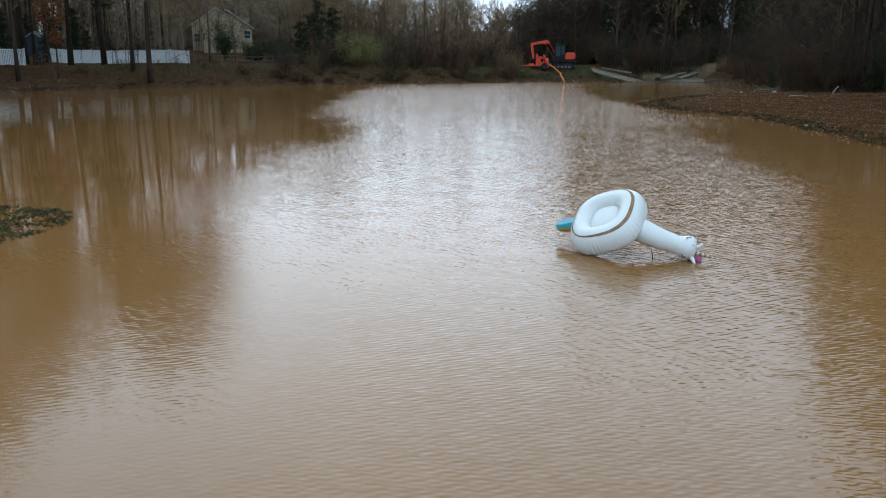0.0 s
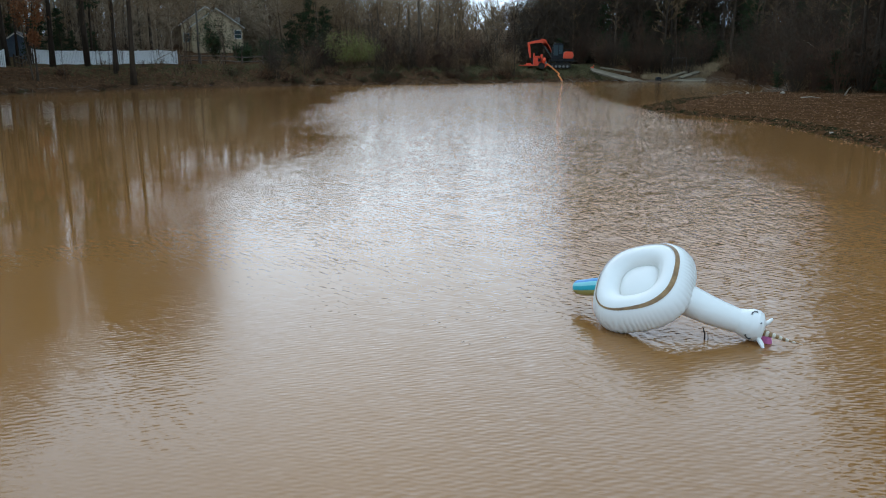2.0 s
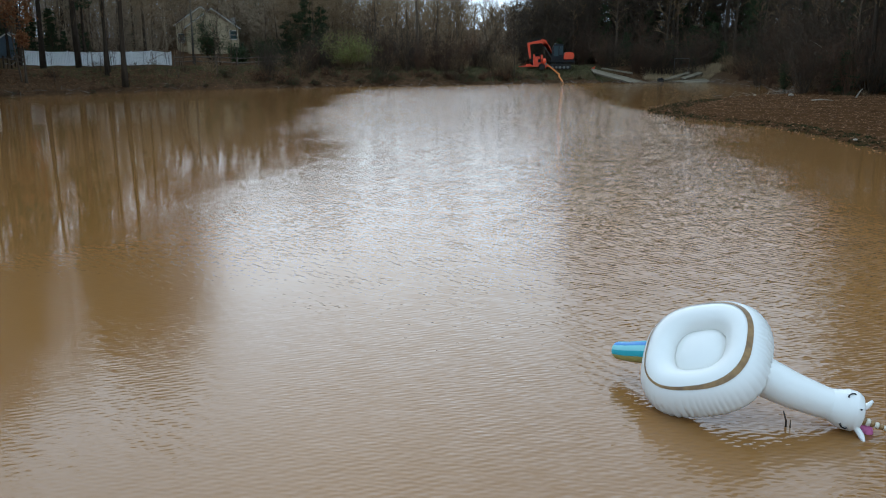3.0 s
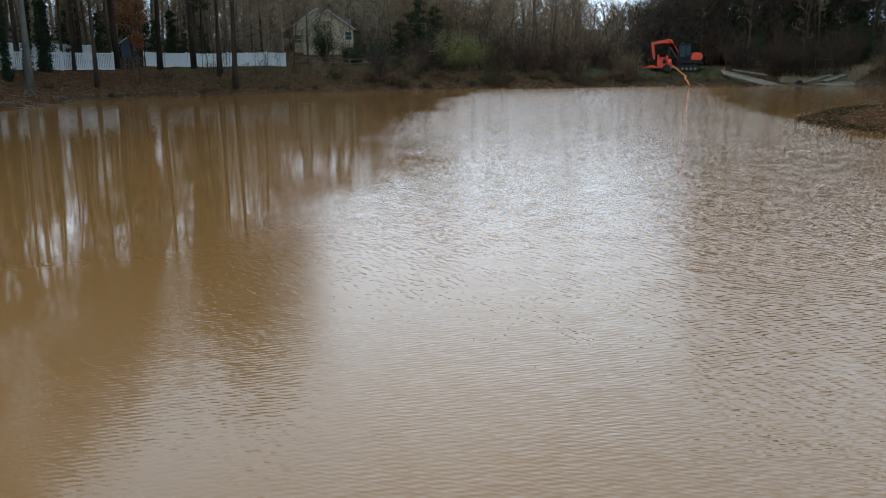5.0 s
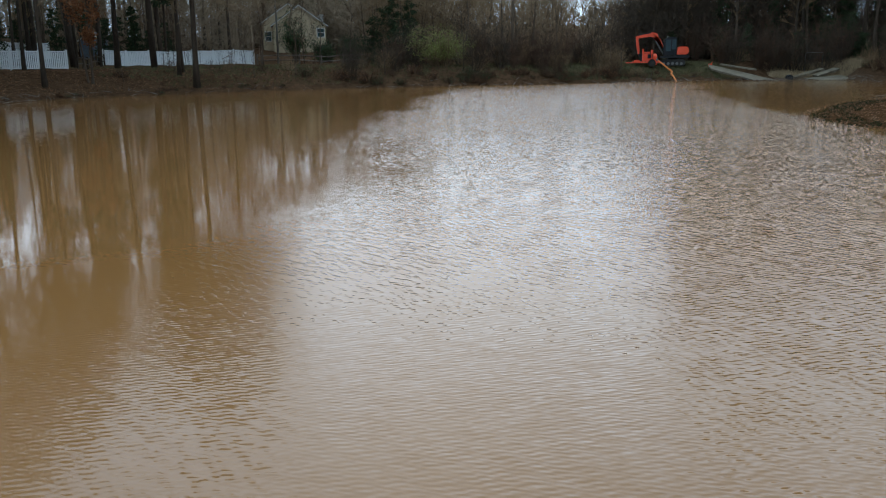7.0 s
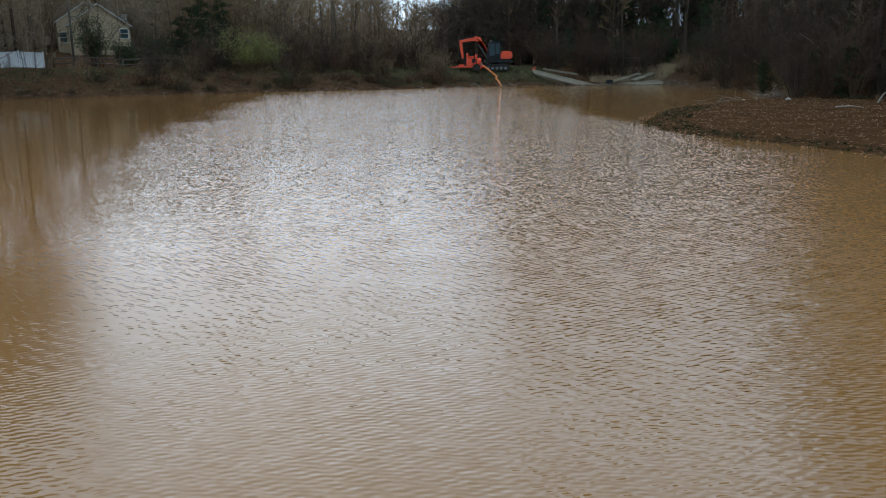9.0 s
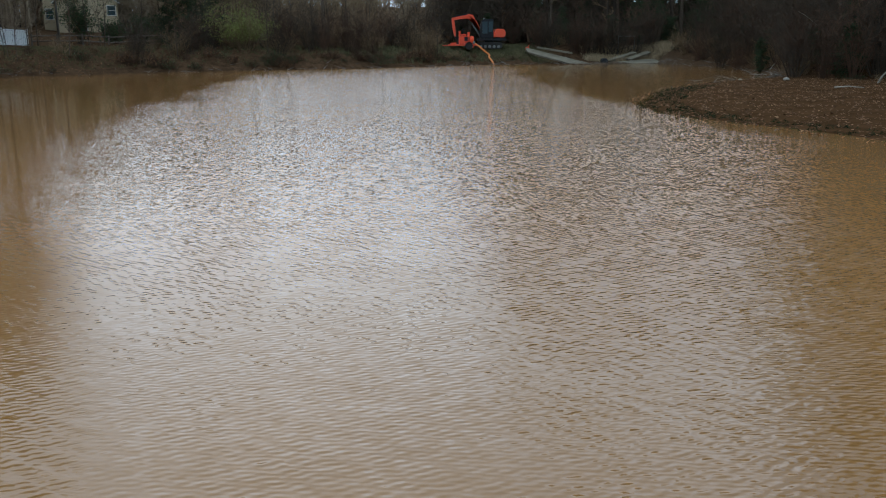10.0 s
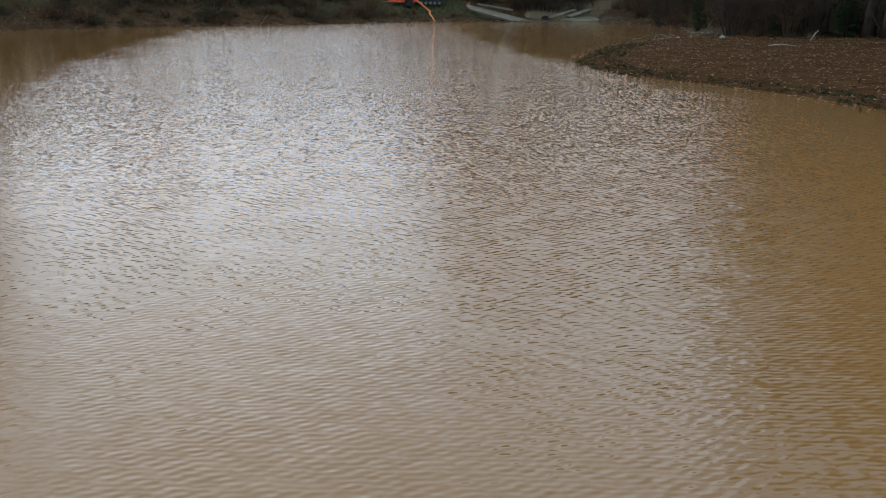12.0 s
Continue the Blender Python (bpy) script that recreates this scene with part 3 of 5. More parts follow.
brush = Planter([thicket("bare_shrub", "tangled leafless brown shrub on the bank", 100 + i, 2.2 + 0.35 * i, 0.8, 26, M_TWIG if i % 2 else M_TWIG_RED) for i in range(4)])
tall_brush = Planter([thicket("tall_shrub", "tall tangled leafless shrub with dark brown stems", 140 + i, 4.0 + 0.5 * i, 0.5, 26, (M_TWIG, M_TWIG_RED, M_TWIG_DARK)[i], subs=6, twigs=5, tw=0.012) for i in range(3)])
bramble = Planter([thicket("bramble", "low bramble thicket with some dull leaves", 120 + i, 1.1, 1.3, 30, M_TWIG_RED, M_HOLLY if i else M_LITTER, 420, 0.1, "bramble") for i in range(2)])
cedars = Planter([conifer_thing("cedar", "dense dark green cedar with boughs to the ground", 200 + i, 9.0 + 2 * i, 0.16, 2.9, 0.04, 0.30, 420, 9) for i in range(2)])
pines = Planter([conifer_thing("pine", "tall pine with dark green crown", 210 + i, 21.0, 0.26, 3.3, 0.3 + 0.14 * i, 0.36, 420, 9) for i in range(2)])

rng = random.Random(5)
# leafy western bank: trunks one by one
for x, y, s, k, turn in [(-34.6, 48.2, 1.15, 0, 20), (-37.0, 65.0, 0.85, 2, 60), (-41.4, 81.2, 1.05, 0, 200), (-32.6, 75.3, 0.9, 2, 290),
                         (-30.0, 72.9, 1.08, 1, 255), (-33.5, 77.5, 0.7, 0, 80), (-45.5, 74.5, 0.9, 2, 10), (-43.0, 52.0, 0.95, 1, 330), (-30.6, 40.0, 1.0, 2, 120), (-33.5, 36.0, 1.05, 0, 300), (-31.8, 28.0, 0.95, 1, 45)]:
    shore_trees.put(x, y, s, turn, k)
for i in range(34):
    x, y = rng.uniform(-95, -52), rng.uniform(48, 135)
    if -58 < x and 62 < y < 90:
        continue
    shore_trees.put(x, y, rng.uniform(0.75, 1.05))
for x, y, s in [(-38.7, 82.6, 1.2), (-50, 92, 0.95), (-47, 99, 0.85), (-60, 104, 1.0), (-64, 88, 1.0), (-72, 72, 1.05), (-58, 116, 1.0), (-66, 122, 1.0)]:
    pines.put(x, y, s)
for x, y, s in [(-52.6, 97.5, 0.5), (-51.5, 101.5, 0.55), (-49, 104, 0.6), (-52.5, 106, 0.55), (-57, 66, 0.5)]:
    cedars.put(x, y, s)
# northern wood, with a gap towards the open sky
for i in range(150):
    x, y = rng.uniform(-33, 21), 99 + 34 * rng.random() ** 1.1
    if -5.0 < x - (y - 105) * 0.0 < 1.8 and y < 128:
        continue
    if (x > 1.8 and y < 104) or (x < -27 and y < 126):
        continue
    sc = rng.uniform(0.8, 1.15)
    forest.put(x, y, sc * (1.5 if x > 8.5 else 1.0), sz=sc * (0.58 if -13 < x < 2.5 else 0.62 if x < 8.5 else 1.5))
for i in range(26):
    x, y = rng.uniform(-56, -30), rng.uniform(108, 150)
    forest.put(x, y if not -50 < x < -31 else y + 30, rng.uniform(0.8, 1.1))
for x, y, s in [(-22.5, 113, 0.5), (6, 112, 0.45), (10, 116, 0.95), (13, 109, 0.8), (16, 113, 0.95), (19.5, 106, 0.85), (22, 112, 1.0), (25, 104, 0.9), (5, 121, 0.45)]:
    pines.put(x, y, s)
# eastern wood
for i in range(70):
    y = rng.uniform(24, 108)
    x = (24.5 if y < 63 else 23.5) + 24 * rng.random() ** 1.3
    if y > 90 and x < 26:
        x += 6
    forest.put(x, y, rng.uniform(0.95, 1.3))
for x, y, s in [(24.2, 63.5, 0.95), (24.9, 63.2, 0.9), (27.5, 55, 0.85), (29, 72, 0.9), (28, 47, 0.9), (31, 60, 0.9), (27, 38, 0.9), (30, 30, 0.9)]:
    shore_trees.put(x, y, s)
for x, y, s in [(25.5, 70.5, 0.75), (24.6, 67.2, 0.5), (27.8, 66.5, 0.8), (26.5, 76, 0.8), (29.5, 80, 1.0), (30, 68, 1.0), (33, 61, 1.0), (28.5, 58, 0.7), (34, 74, 1.1), (31, 52, 0.9), (33, 44, 1.0), (36, 88, 1.1), (30, 94, 1.0), (28, 87, 0.75)]:
    cedars.put(x, y, s)
for x, y, s in [(34, 66, 0.95), (38, 58, 1.0), (37, 80, 1.0), (36, 48, 0.95), (40, 72, 1.0)]:
    pines.put(x, y, s)
# far woods beyond, one tangled mass
def far_woods():
    r = random.Random(77)
    V, F = [], []
    for i in range(760):
        a = r.uniform(-0.85, 0.62)
        q = r.uniform(132, 205)
        x, y = q * math.sin(a), q * math.cos(a)
        z, h = gz(x, y), r.uniform(11, 17)
        if -0.36 < a < 0.05:
            h *= 0.4 if -0.045 < a < 0.022 else 0.55
        pts = [Vector((x + r.gauss(0, 0.2) * k, y, z + h * k / 4)) for k in range(5)]
        add_tube(V, F, pts, [0.2, 0.17, 0.13, 0.09, 0.04], 5, False)
        for j in range(26):
            f = r.uniform(0.04, 1)
            p = pts[min(int(f * 4), 3)].lerp(pts[min(int(f * 4), 3) + 1], f * 4 - min(int(f * 4), 3))
            d = Vector((r.gauss(0, 1), r.gauss(0, 1), r.uniform(0.3, 1.4))).normalized()
            e = p + d * r.uniform(1.2, 3.0)
            add_twig(V, F, p, e, 0.05)
            for t in range(4):
                o = p.lerp(e, r.uniform(0.2, 0.9))
                add_twig(V, F, o, o + (d + Vector((r.gauss(0, 0.7), r.gauss(0, 0.7), r.gauss(0, 0.5)))).normalized() * 1.1, 0.032)
    tagged(piece("far_woods", V, F, M_TWIG_HAZE), "leafless grey-brown woods in the distance", "woods", kind="stuff")
far_woods()

# understorey of the wood
understorey = Planter([tree_thing("understorey_tree", "twiggy leafless understorey tree in the wood", "tree", "leafless trees of the wood", 90 + i, (M_BARK, M_TWIG), h=9.0 + i, r0=0.07, spread=0.22, limbs=24, crown_from=0.1, subs=6, twigs=7, wander=0.5, twig_r=0.014) for i in range(3)])
# dark screen of trees behind the western yards
for i in range(40):
    a, q = rng.uniform(-0.98, -0.30), rng.uniform(118, 160)
    x, y = q * math.sin(a), q * math.cos(a)
    if -52 < x < -33 and y < 138:
        y += 18
    understorey.put(x, y, rng.uniform(1.2, 1.8) * (0.55 if a > -0.62 else 1))
for i in range(26):
    a, q = rng.uniform(-0.98, -0.42), rng.uniform(105, 140)
    cedars.put(q * math.sin(a), q * math.cos(a), rng.uniform(1.1, 1.7) * (0.62 if a > -0.62 else 1))
for i in range(44):
    a, q = rng.uniform(-1.0, -0.37), rng.uniform(143, 172)
    cedars.put(q * math.sin(a), q * math.cos(a), rng.uniform(1.4, 2.0) * (0.5 if a > -0.62 else 1))
for i in range(24):
    cedars.put(rng.uniform(22, 62), rng.uniform(108, 140), rng.uniform(1.4, 1.9))
for i in range(30):
    shore_trees.put(rng.uniform(-80, -46), rng.uniform(30, 62), rng.uniform(0.8, 1.1))
for x, y, s in [(-48, 46, 1.1), (-46, 40, 1.0), (-52, 52, 1.1), (-66, 58, 1.2), (-47.5, 84, 1.0), (-56, 90, 1.1), (-36.5, 40, 0.9)]:
    pines.put(x, y, s)
for i in range(22):
    cedars.put(rng.uniform(30, 52), rng.uniform(48, 112), rng.uniform(1.2, 1.7))
# low growth round the spillway and along the eastern bank
for i in range(20):
    x, y = rng.uniform(11, 27), rng.uniform(97.5, 107)
    if x < 20 and y < 99.5:
        continue
    brush.put(x, y, rng.uniform(0.4, 0.7))
for x, y, s in [(23.8, 66.0, 0.6), (24.2, 69.0, 0.75), (24.4, 72.0, 0.6), (24.9, 75.0, 0.8), (25.3, 78.5, 0.7), (25.4, 82.0, 0.75), (25.2, 86.0, 0.7), (24.4, 63.0, 0.6), (25.4, 57.5, 0.65), (22.6, 88.0, 0.42), (23.4, 91.5, 0.5), (24.6, 95.0, 0.55), (22.4, 82.0, 0.36), (22.0, 77.5, 0.36), (21.8, 73.0, 0.36), (20.0, 63.8, 0.40), (20.9, 62.4, 0.44), (22.2, 61.9, 0.5), (21.2, 66.2, 0.48), (22.2, 69.2, 0.5), (22.9, 72.5, 0.52), (23.4, 76.0, 0.5), (23.6, 80.0, 0.52), (23.4, 84.0, 0.5), (20.6, 65.2, 0.42), (23.6, 62.0, 0.5), (24.8, 60.8, 0.52), (26.2, 59.8, 0.55), (26.8, 70.5, 0.9), (27.6, 74.5, 0.9), (27.2, 65.0, 0.85), (27.8, 80.0, 0.9), (6.5, 104.5, 0.5), (9.0, 103.0, 0.6), (11.5, 104.0, 0.55), (13.8, 102.5, 0.6), (16.0, 104.0, 0.7), (18.5, 103.0, 0.65), (21.0, 102.0, 0.7), (23.5, 99.5, 0.6), (8.0, 107.0, 0.8), (12.5, 108.0, 0.9), (26.0, 90.0, 0.5), (26.5, 63.5, 0.45), (25.8, 60.0, 0.4), (27.0, 56.5, 0.5), (27.5, 52.0, 0.5), (27.0, 46.0, 0.55), (27.5, 40.0, 0.6)]:
    if rng.random() < 0.25:
        cedars.put(x, y, s * 1.35, sz=s)
    else:
        tall_brush.put(x, y, 1.45 * s, which=1 + int(2 * rng.random()))
for i in range(90):
    x, y = rng.uniform(-34, 24), rng.uniform(100, 130)
    if -4.5 < x < 1.5 and y < 122:
        understorey.put(x, y, rng.uniform(0.45, 0.6))
        continue
    if (x > 1.5 and y < 104) or (x < -27 and y < 126):
        continue
    understorey.put(x, y, rng.uniform(0.75, 1.2) * (0.75 if x < 2 else 1))
for i in range(34):
    y = rng.uniform(30, 100)
    understorey.put(25 + 16 * rng.random() ** 1.4, y, rng.uniform(0.7, 1.1))
for i in range(34):
    x, y = rng.uniform(-80, -46), rng.uniform(78, 130)
    if (x > -56 and y < 104) or (x > -51 and y < 126):
        continue
    understorey.put(x, y, rng.uniform(0.7, 1.1))
for x, y, s in [(4, 110, 0.7), (7.5, 108, 0.7), (9.5, 112, 1.3), (12, 107.5, 1.1), (14.5, 111, 1.3), (17, 108, 1.0), (18.5, 113, 1.4), (21, 109, 1.1), (23.5, 103, 1.0), (26, 99, 1.1), (24, 108, 1.3), (28, 103, 1.2), (11, 118, 1.4), (5, 117, 0.75), (16, 119, 1.4), (21, 118, 1.4),
                (-62, 76, 1.0), (-64, 84, 1.1), (-62, 92, 0.9), (-57, 101, 0.8), (-54, 106, 0.9), (-68, 66, 1.1), (-54, 113, 0.9), (-64, 100, 1.2), (-66, 110, 1.2), (-60, 60, 0.9), (-72, 80, 1.2), (-21.3, 99.5, 1.15), (-22.8, 101.0, 1.25), (-19.8, 100.5, 1.05), (-24.2, 102.0, 1.1)]:
    cedars.put(x, y, s)

# tangled bare crowns that close the wood
def crown_tangle(name, label, count, seed, place, thick, mat=M_TWIG):
    r = random.Random(seed)
    V, F = [], []
    spots = np.array([place(r) for i in range(count // 8)])
    heights = ground_z(spots[:, 0], spots[:, 1])
    for (x, y, up), g in zip(spots.tolist(), heights.tolist()):
        if y < 132 and HOUSE_VIEW[0] - 0.02 < x / (y - 12) < HOUSE_VIEW[1] + 0.02 and g + up < 2.4 + 0.088 * (y - 12):
            continue
        p = Vector((x, y, g + up))
        for k in range(8):
            d = Vector((r.gauss(0, 0.8), r.gauss(0, 0.8), r.uniform(0.0, 1.3))).normalized()
            add_twig(V, F, p, p + d * r.uniform(1.2, 3.2), thick * r.uniform(0.5, 1.2))
            p = p + Vector((r.gauss(0, 0.9), r.gauss(0, 0.9), r.gauss(0, 0.7)))
    tagged(piece(name, V, F, mat), label, "woods", kind="stuff")


def west_place(r):
    a, q = r.uniform(-0.80, -0.14), r.uniform(120, 150)
    return q * math.sin(a), q * math.cos(a), 0.3 + (15 if a < -0.62 else 12 if a < -0.38 else 7) * r.random() ** 1.25


def north_place(r):
    x = r.uniform(3, 38)
    return x, r.uniform(106, 124), (7.0 + 18 * r.random() if r.random() < 0.8 else 1.0 + 7 * r.random()) if x > 9.5 else 0.5 + 6 * r.random()


crown_tangle("western_crowns", "tangled leafless crowns behind the western yards", 34000, 1, west_place, 0.042, M_TWIG_HAZE)
crown_tangle("eastern_crowns", "tangled leafless crowns of the eastern wood", 42000, 2, lambda r: (28.5 + 20 * r.random(), r.uniform(14, 98), 2.5 + 17 * r.random() ** 1.1), 0.026, M_TWIG_DARK)
crown_tangle("yard_crowns", "tangled leafless crowns behind the beige house", 15000, 5, lambda r: (r.uniform(-60, -29), r.uniform(134, 150), 0.3 + 7 * r.random() ** 1.1), 0.042, M_TWIG_HAZE)


# where the tall trees of the western bank carry their twiggy crowns: place, reach, height
BANK_CROWNS = [(-27.2, 73.5, 4.0, 26.5), (-26.6, 73.5, 2.8, 20.0), (-32.5, 75.0, 3.4, 26), (-37.0, 65.0, 3.0, 25), (-41.0, 80.0, 3.4, 27), (-37.0, 58.0, 2.8, 26), (-34.5, 48.5, 3.4, 28), (-33.0, 78.0, 4.0, 23),
               (-43.0, 52.0, 4.5, 26), (-45.0, 72.0, 5.0, 27), (-31.0, 40.5, 4.0, 26), (-40.5, 70.0, 4.0, 22), (-36.0, 82.5, 4.0, 26)]


def bank_place(r):
    x, y, reach, top = BANK_CROWNS[r.randrange(len(BANK_CROWNS))]
    f = r.random() ** 0.85
    q = reach * (0.55 + 0.45 * math.sin(math.pi * min(1.0, f * 1.05))) * r.random() ** 0.5
    a = r.uniform(0, 2 * math.pi)
    return x + q * math.cos(a), y + q * math.sin(a), (6.0 if x > -28 else 11.5) + (top - (7.5 if x > -28 else 13.0)) * f


crown_tangle("bank_crowns", "tangled leafless crowns of the tall trees on the bank", 30000, 6, bank_place, 0.026)
crown_tangle("eastern_edge_crowns", "tangled leafless crowns along the eastern mud flat", 26000, 7, lambda r: (25 + 14 * r.random(), r.uniform(14, 62), 3 + 16 * r.random()), 0.024, M_TWIG_DARK)
crown_tangle("house_crowns", "tangled leafless crowns of slim trees before the beige house", 11000, 8, lambda r: (r.uniform(-40, -19), r.uniform(98, 110), 5.0 + 7.0 * r.random()), 0.024)
crown_tangle("northern_crowns", "tangled leafless crowns behind the excavator", 68000, 3, north_place, 0.032, M_TWIG_DARK)
crown_tangle("dam_crowns", "tangled leafless crowns above the northern bank", 6500, 4, lambda r: (r.uniform(-31, -5), r.uniform(103, 126), 1 + 7 * r.random() ** 1.5), 0.028)

# undergrowth along the northern dam and the eastern bank
for i in range(120):
    x = rng.uniform(-36, 1.2)
    d = rng.choice((1.0, 2.5, 4.5, 7.5, 11.0)) + rng.uniform(-0.6, 0.8)
    k = int(np.argmin(np.abs(SHORE[:, 0] - x) + 1000 * (SHORE[:, 1] < 60)))
    y = SHORE[k, 1] + d
    if (-17.0 < x < -12.0 and d < 5.5) or (x < -17 and (d > 5.5 or i % 3)):
        continue
    if d < 4 and rng.random() < 0.35:
        bramble.put(x, y, rng.uniform(0.7, 1.2))
    else:
        brush.put(x, y, rng.uniform(0.6, 1.2) * (0.3 if x < -24 else 0.42 if x < -19 else 1))
for i in range(64):
    x = rng.uniform(-22, 0.2)
    d = rng.uniform(2.2, 9.0)
    k = int(np.argmin(np.abs(SHORE[:, 0] - x) + 1000 * (SHORE[:, 1] < 60)))
    if -17.6 < x < -11.2 and d < 6.0:
        continue
    tall_brush.put(x, SHORE[k, 1] + d, rng.uniform(0.4, 0.8) * (0.7 if x < -18 or x > 1 else 1))
for i in range(36):
    x, y = rng.uniform(-34, 2), rng.uniform(100, 128)
    brush.put(x, y, rng.uniform(0.8, 1.3))
for i in range(20):
    x, y = rng.uniform(10.5, 23), rng.uniform(97.6, 101.5)
    tall_brush.put(x, y, rng.uniform(0.5, 0.8), which=1 + i % 2)
for i in range(85):
    y = rng.uniform(26, 97)
    x = float(np.interp(y, [20, 50, 57, 63, 70, 80, 90, 97], [22.5, 22.5, 22.3, 21.5, 22.3, 23.4, 23.2, 22.5])) + 7 * rng.random() ** 1.6
    (brush if rng.random() < 0.7 else bramble).put(x, y, rng.uniform(0.7, 1.4) * (0.36 if 50 < y < 78 else 0.85))
for i in range(22):
    x = rng.uniform(-40, -26)
    saplings.put(x, float(np.interp(x, [-40, -34, -26], [86, 73, 77.5])) + rng.uniform(0, 9), rng.uniform(0.45, 0.8))
for x, y, s in [(-27.4, 77.6, 0.7), (-24.6, 79.3, 0.8), (-21.7, 81.2, 0.85), (-18.2, 83.4, 0.9), (-12, 86.5, 0.9), (-9, 88, 0.8), (1.4, 92.0, 1.1), (0.6, 92.8, 1.0), (-3, 90.5, 0.9), (-6, 89.3, 0.8), (-34.5, 70.5, 0.6), (-35.4, 68.2, 0.9)]:
    saplings.put(x, y, s)
for x, y, s in [(-37.2, 103.0, 1.5), (-33.4, 106.0, 1.6), (-30.4, 101.0, 1.45), (-27.2, 103.5, 1.6), (-24.0, 102.0, 1.5), (-21.4, 104.0, 1.5), (-35.6, 99.5, 1.3), (-28.6, 97.0, 1.2)]:
    saplings.put(x, y, s)
for i in range(10):
    x, y = rng.uniform(-50, -35), rng.uniform(50, 78)
    if shore_distance(x, y) > 1.5:
        bramble.put(x, y, rng.uniform(0.4, 0.8))


for i in range(22):
    y = 62.5 + 1.25 * i
    x = float(np.interp(y, [62, 72, 80, 90], [22.4, 23.4, 24.0, 24.0])) + rng.uniform(-0.4, 0.8)
    if i % 4 == 0:
        cedars.put(x, y, rng.uniform(0.65, 0.85), sz=rng.uniform(0.36, 0.5))
    else:
        tall_brush.put(x, y, rng.uniform(0.6, 0.9), which=1 + i % 2)
# low brush on the slope above the eastern strip of water
for i in range(52):
    y = rng.uniform(64, 96)
    brush.put(float(np.interp(y, [64, 72, 80, 88, 96], [20.6, 22.2, 23.2, 22.8, 22.5])) + rng.uniform(0, 2.2), y, rng.uniform(0.6, 1.05))
for x, y, s in [(-37.0, 82.0, 0.7), (-35.0, 79.5, 0.6), (-32.8, 81.0, 0.7), (-30.5, 79.8, 0.8), (-28.0, 80.5, 0.7), (-26.0, 81.5, 0.8), (-24.0, 82.5, 0.8), (-21.5, 83.0, 0.8)]:
    brush.put(x, y, s)
# low growth on the dam below the excavator
for i in range(16):
    x = rng.uniform(0.4, 8.6)
    k = int(np.argmin(np.abs(SHORE[:, 0] - x) + 1000 * (SHORE[:, 1] < 60)))
    if abs(x - 6.1) > 0.5:
        (bramble if i % 3 else brush).put(x, SHORE[k, 1] + rng.uniform(0.7, 1.8), rng.uniform(0.28, 0.5))
# brambles down to the northern waterline
for i in range(50):
    x = rng.uniform(-35, 0.5)
    k = int(np.argmin(np.abs(SHORE[:, 0] - x) + 1000 * (SHORE[:, 1] < 60)))
    bramble.put(x, SHORE[k, 1] + rng.uniform(0.6, 2.2), rng.uniform(0.4, 0.8) * (0.5 if x < -17 else 1))
# trees of the western bank beyond the view, and behind its fences
for i in range(24):
    shore_trees.put(rng.uniform(-48, -31.5), rng.uniform(6, 41), rng.uniform(0.9, 1.15))
for i in range(16):
    shore_trees.put(rng.uniform(-62, -52), rng.uniform(52, 100), rng.uniform(0.85, 1.1))
for x, y in [(-36, 20), (-39, 33), (-35, 10), (-42, 26), (-60, 80), (-57, 72)]:
    pines.put(x, y, 1.15)
for x, y in [(-47, 100), (-45.5, 113), (-33, 119), (-28.5, 107), (-25, 112), (-31, 101.5), (-50, 120), (-22, 104)]:
    shore_trees.put(x, y, 0.95 if x < -44 else 0.5)
# close canopy above the western yards and the eastern bank
for i in range(44):
    x, y = rng.uniform(-76, -24), rng.uniform(106, 142)
    if -52 < x < -31 and y < 134:
        y += 26
    understorey.put(x, y, rng.uniform(1.5, 2.1) * (0.5 if x > -0.4 * y else 1))
for i in range(26):
    x, y = rng.uniform(-68, -47), rng.uniform(50, 104)
    if x > -57 and 60 < y:
        x -= 10
    understorey.put(x, y, rng.uniform(1.6, 2.1))
for i in range(28):
    understorey.put(rng.uniform(27, 44), rng.uniform(18, 84), rng.uniform(1.5, 2.1))
for x, y in [(-47, 141), (-44, 137), (-41.5, 143), (-38.5, 138), (-36, 144), (-50, 139), (-54, 130), (-33, 136)]:
    pines.put(x, y, 0.5)
    shore_trees.put(x + 1.5, y + 3, 0.5)
for x, y in [(28.5, 42), (29, 33), (27.5, 62), (28, 69), (31, 46), (33, 40), (35, 56), (30, 57), (26.5, 24), (33, 84), (30, 88), (36, 74)]:
    pines.put(x, y, 1.15)
# taller trees of the eastern wood
for i in range(40):
    y = rng.uniform(18, 74)
    forest.put((26 if y > 45 else 22) + 18 * rng.random(), y, rng.uniform(1.2, 1.5))
for x, y in [(31, 36), (29, 50), (34, 54), (33, 70), (27, 28), (38, 64), (30, 78)]:
    pines.put(x, y, 1.05)


# the few plants that stand out
def spring_bush():
    V, F, tips = bush_stems(300, 3.3, 0.9, 46, 7, 6)
    ob = thing("leafing_bush", pose(-14.1, 88.0, gz(-14.1, 88.0)), "bush in fresh yellow-green leaf on the bank", "bush")
    piece("branch_clump", V, F, M_TWIG, ob)
    r = random.Random(3)
    LV, LF = [], []
    for i in range(6800):
        p = r.choice(tips)
        if p.z > 0.7:
            add_leaf(LV, LF, p + Vector((r.gauss(0, 0.15), r.gauss(0, 0.15), r.gauss(0, 0.15))), r.uniform(0.07, 0.15), r)
    piece("leaves", LV, LF, M_SPRING, ob, "fresh yellow-green leaves")


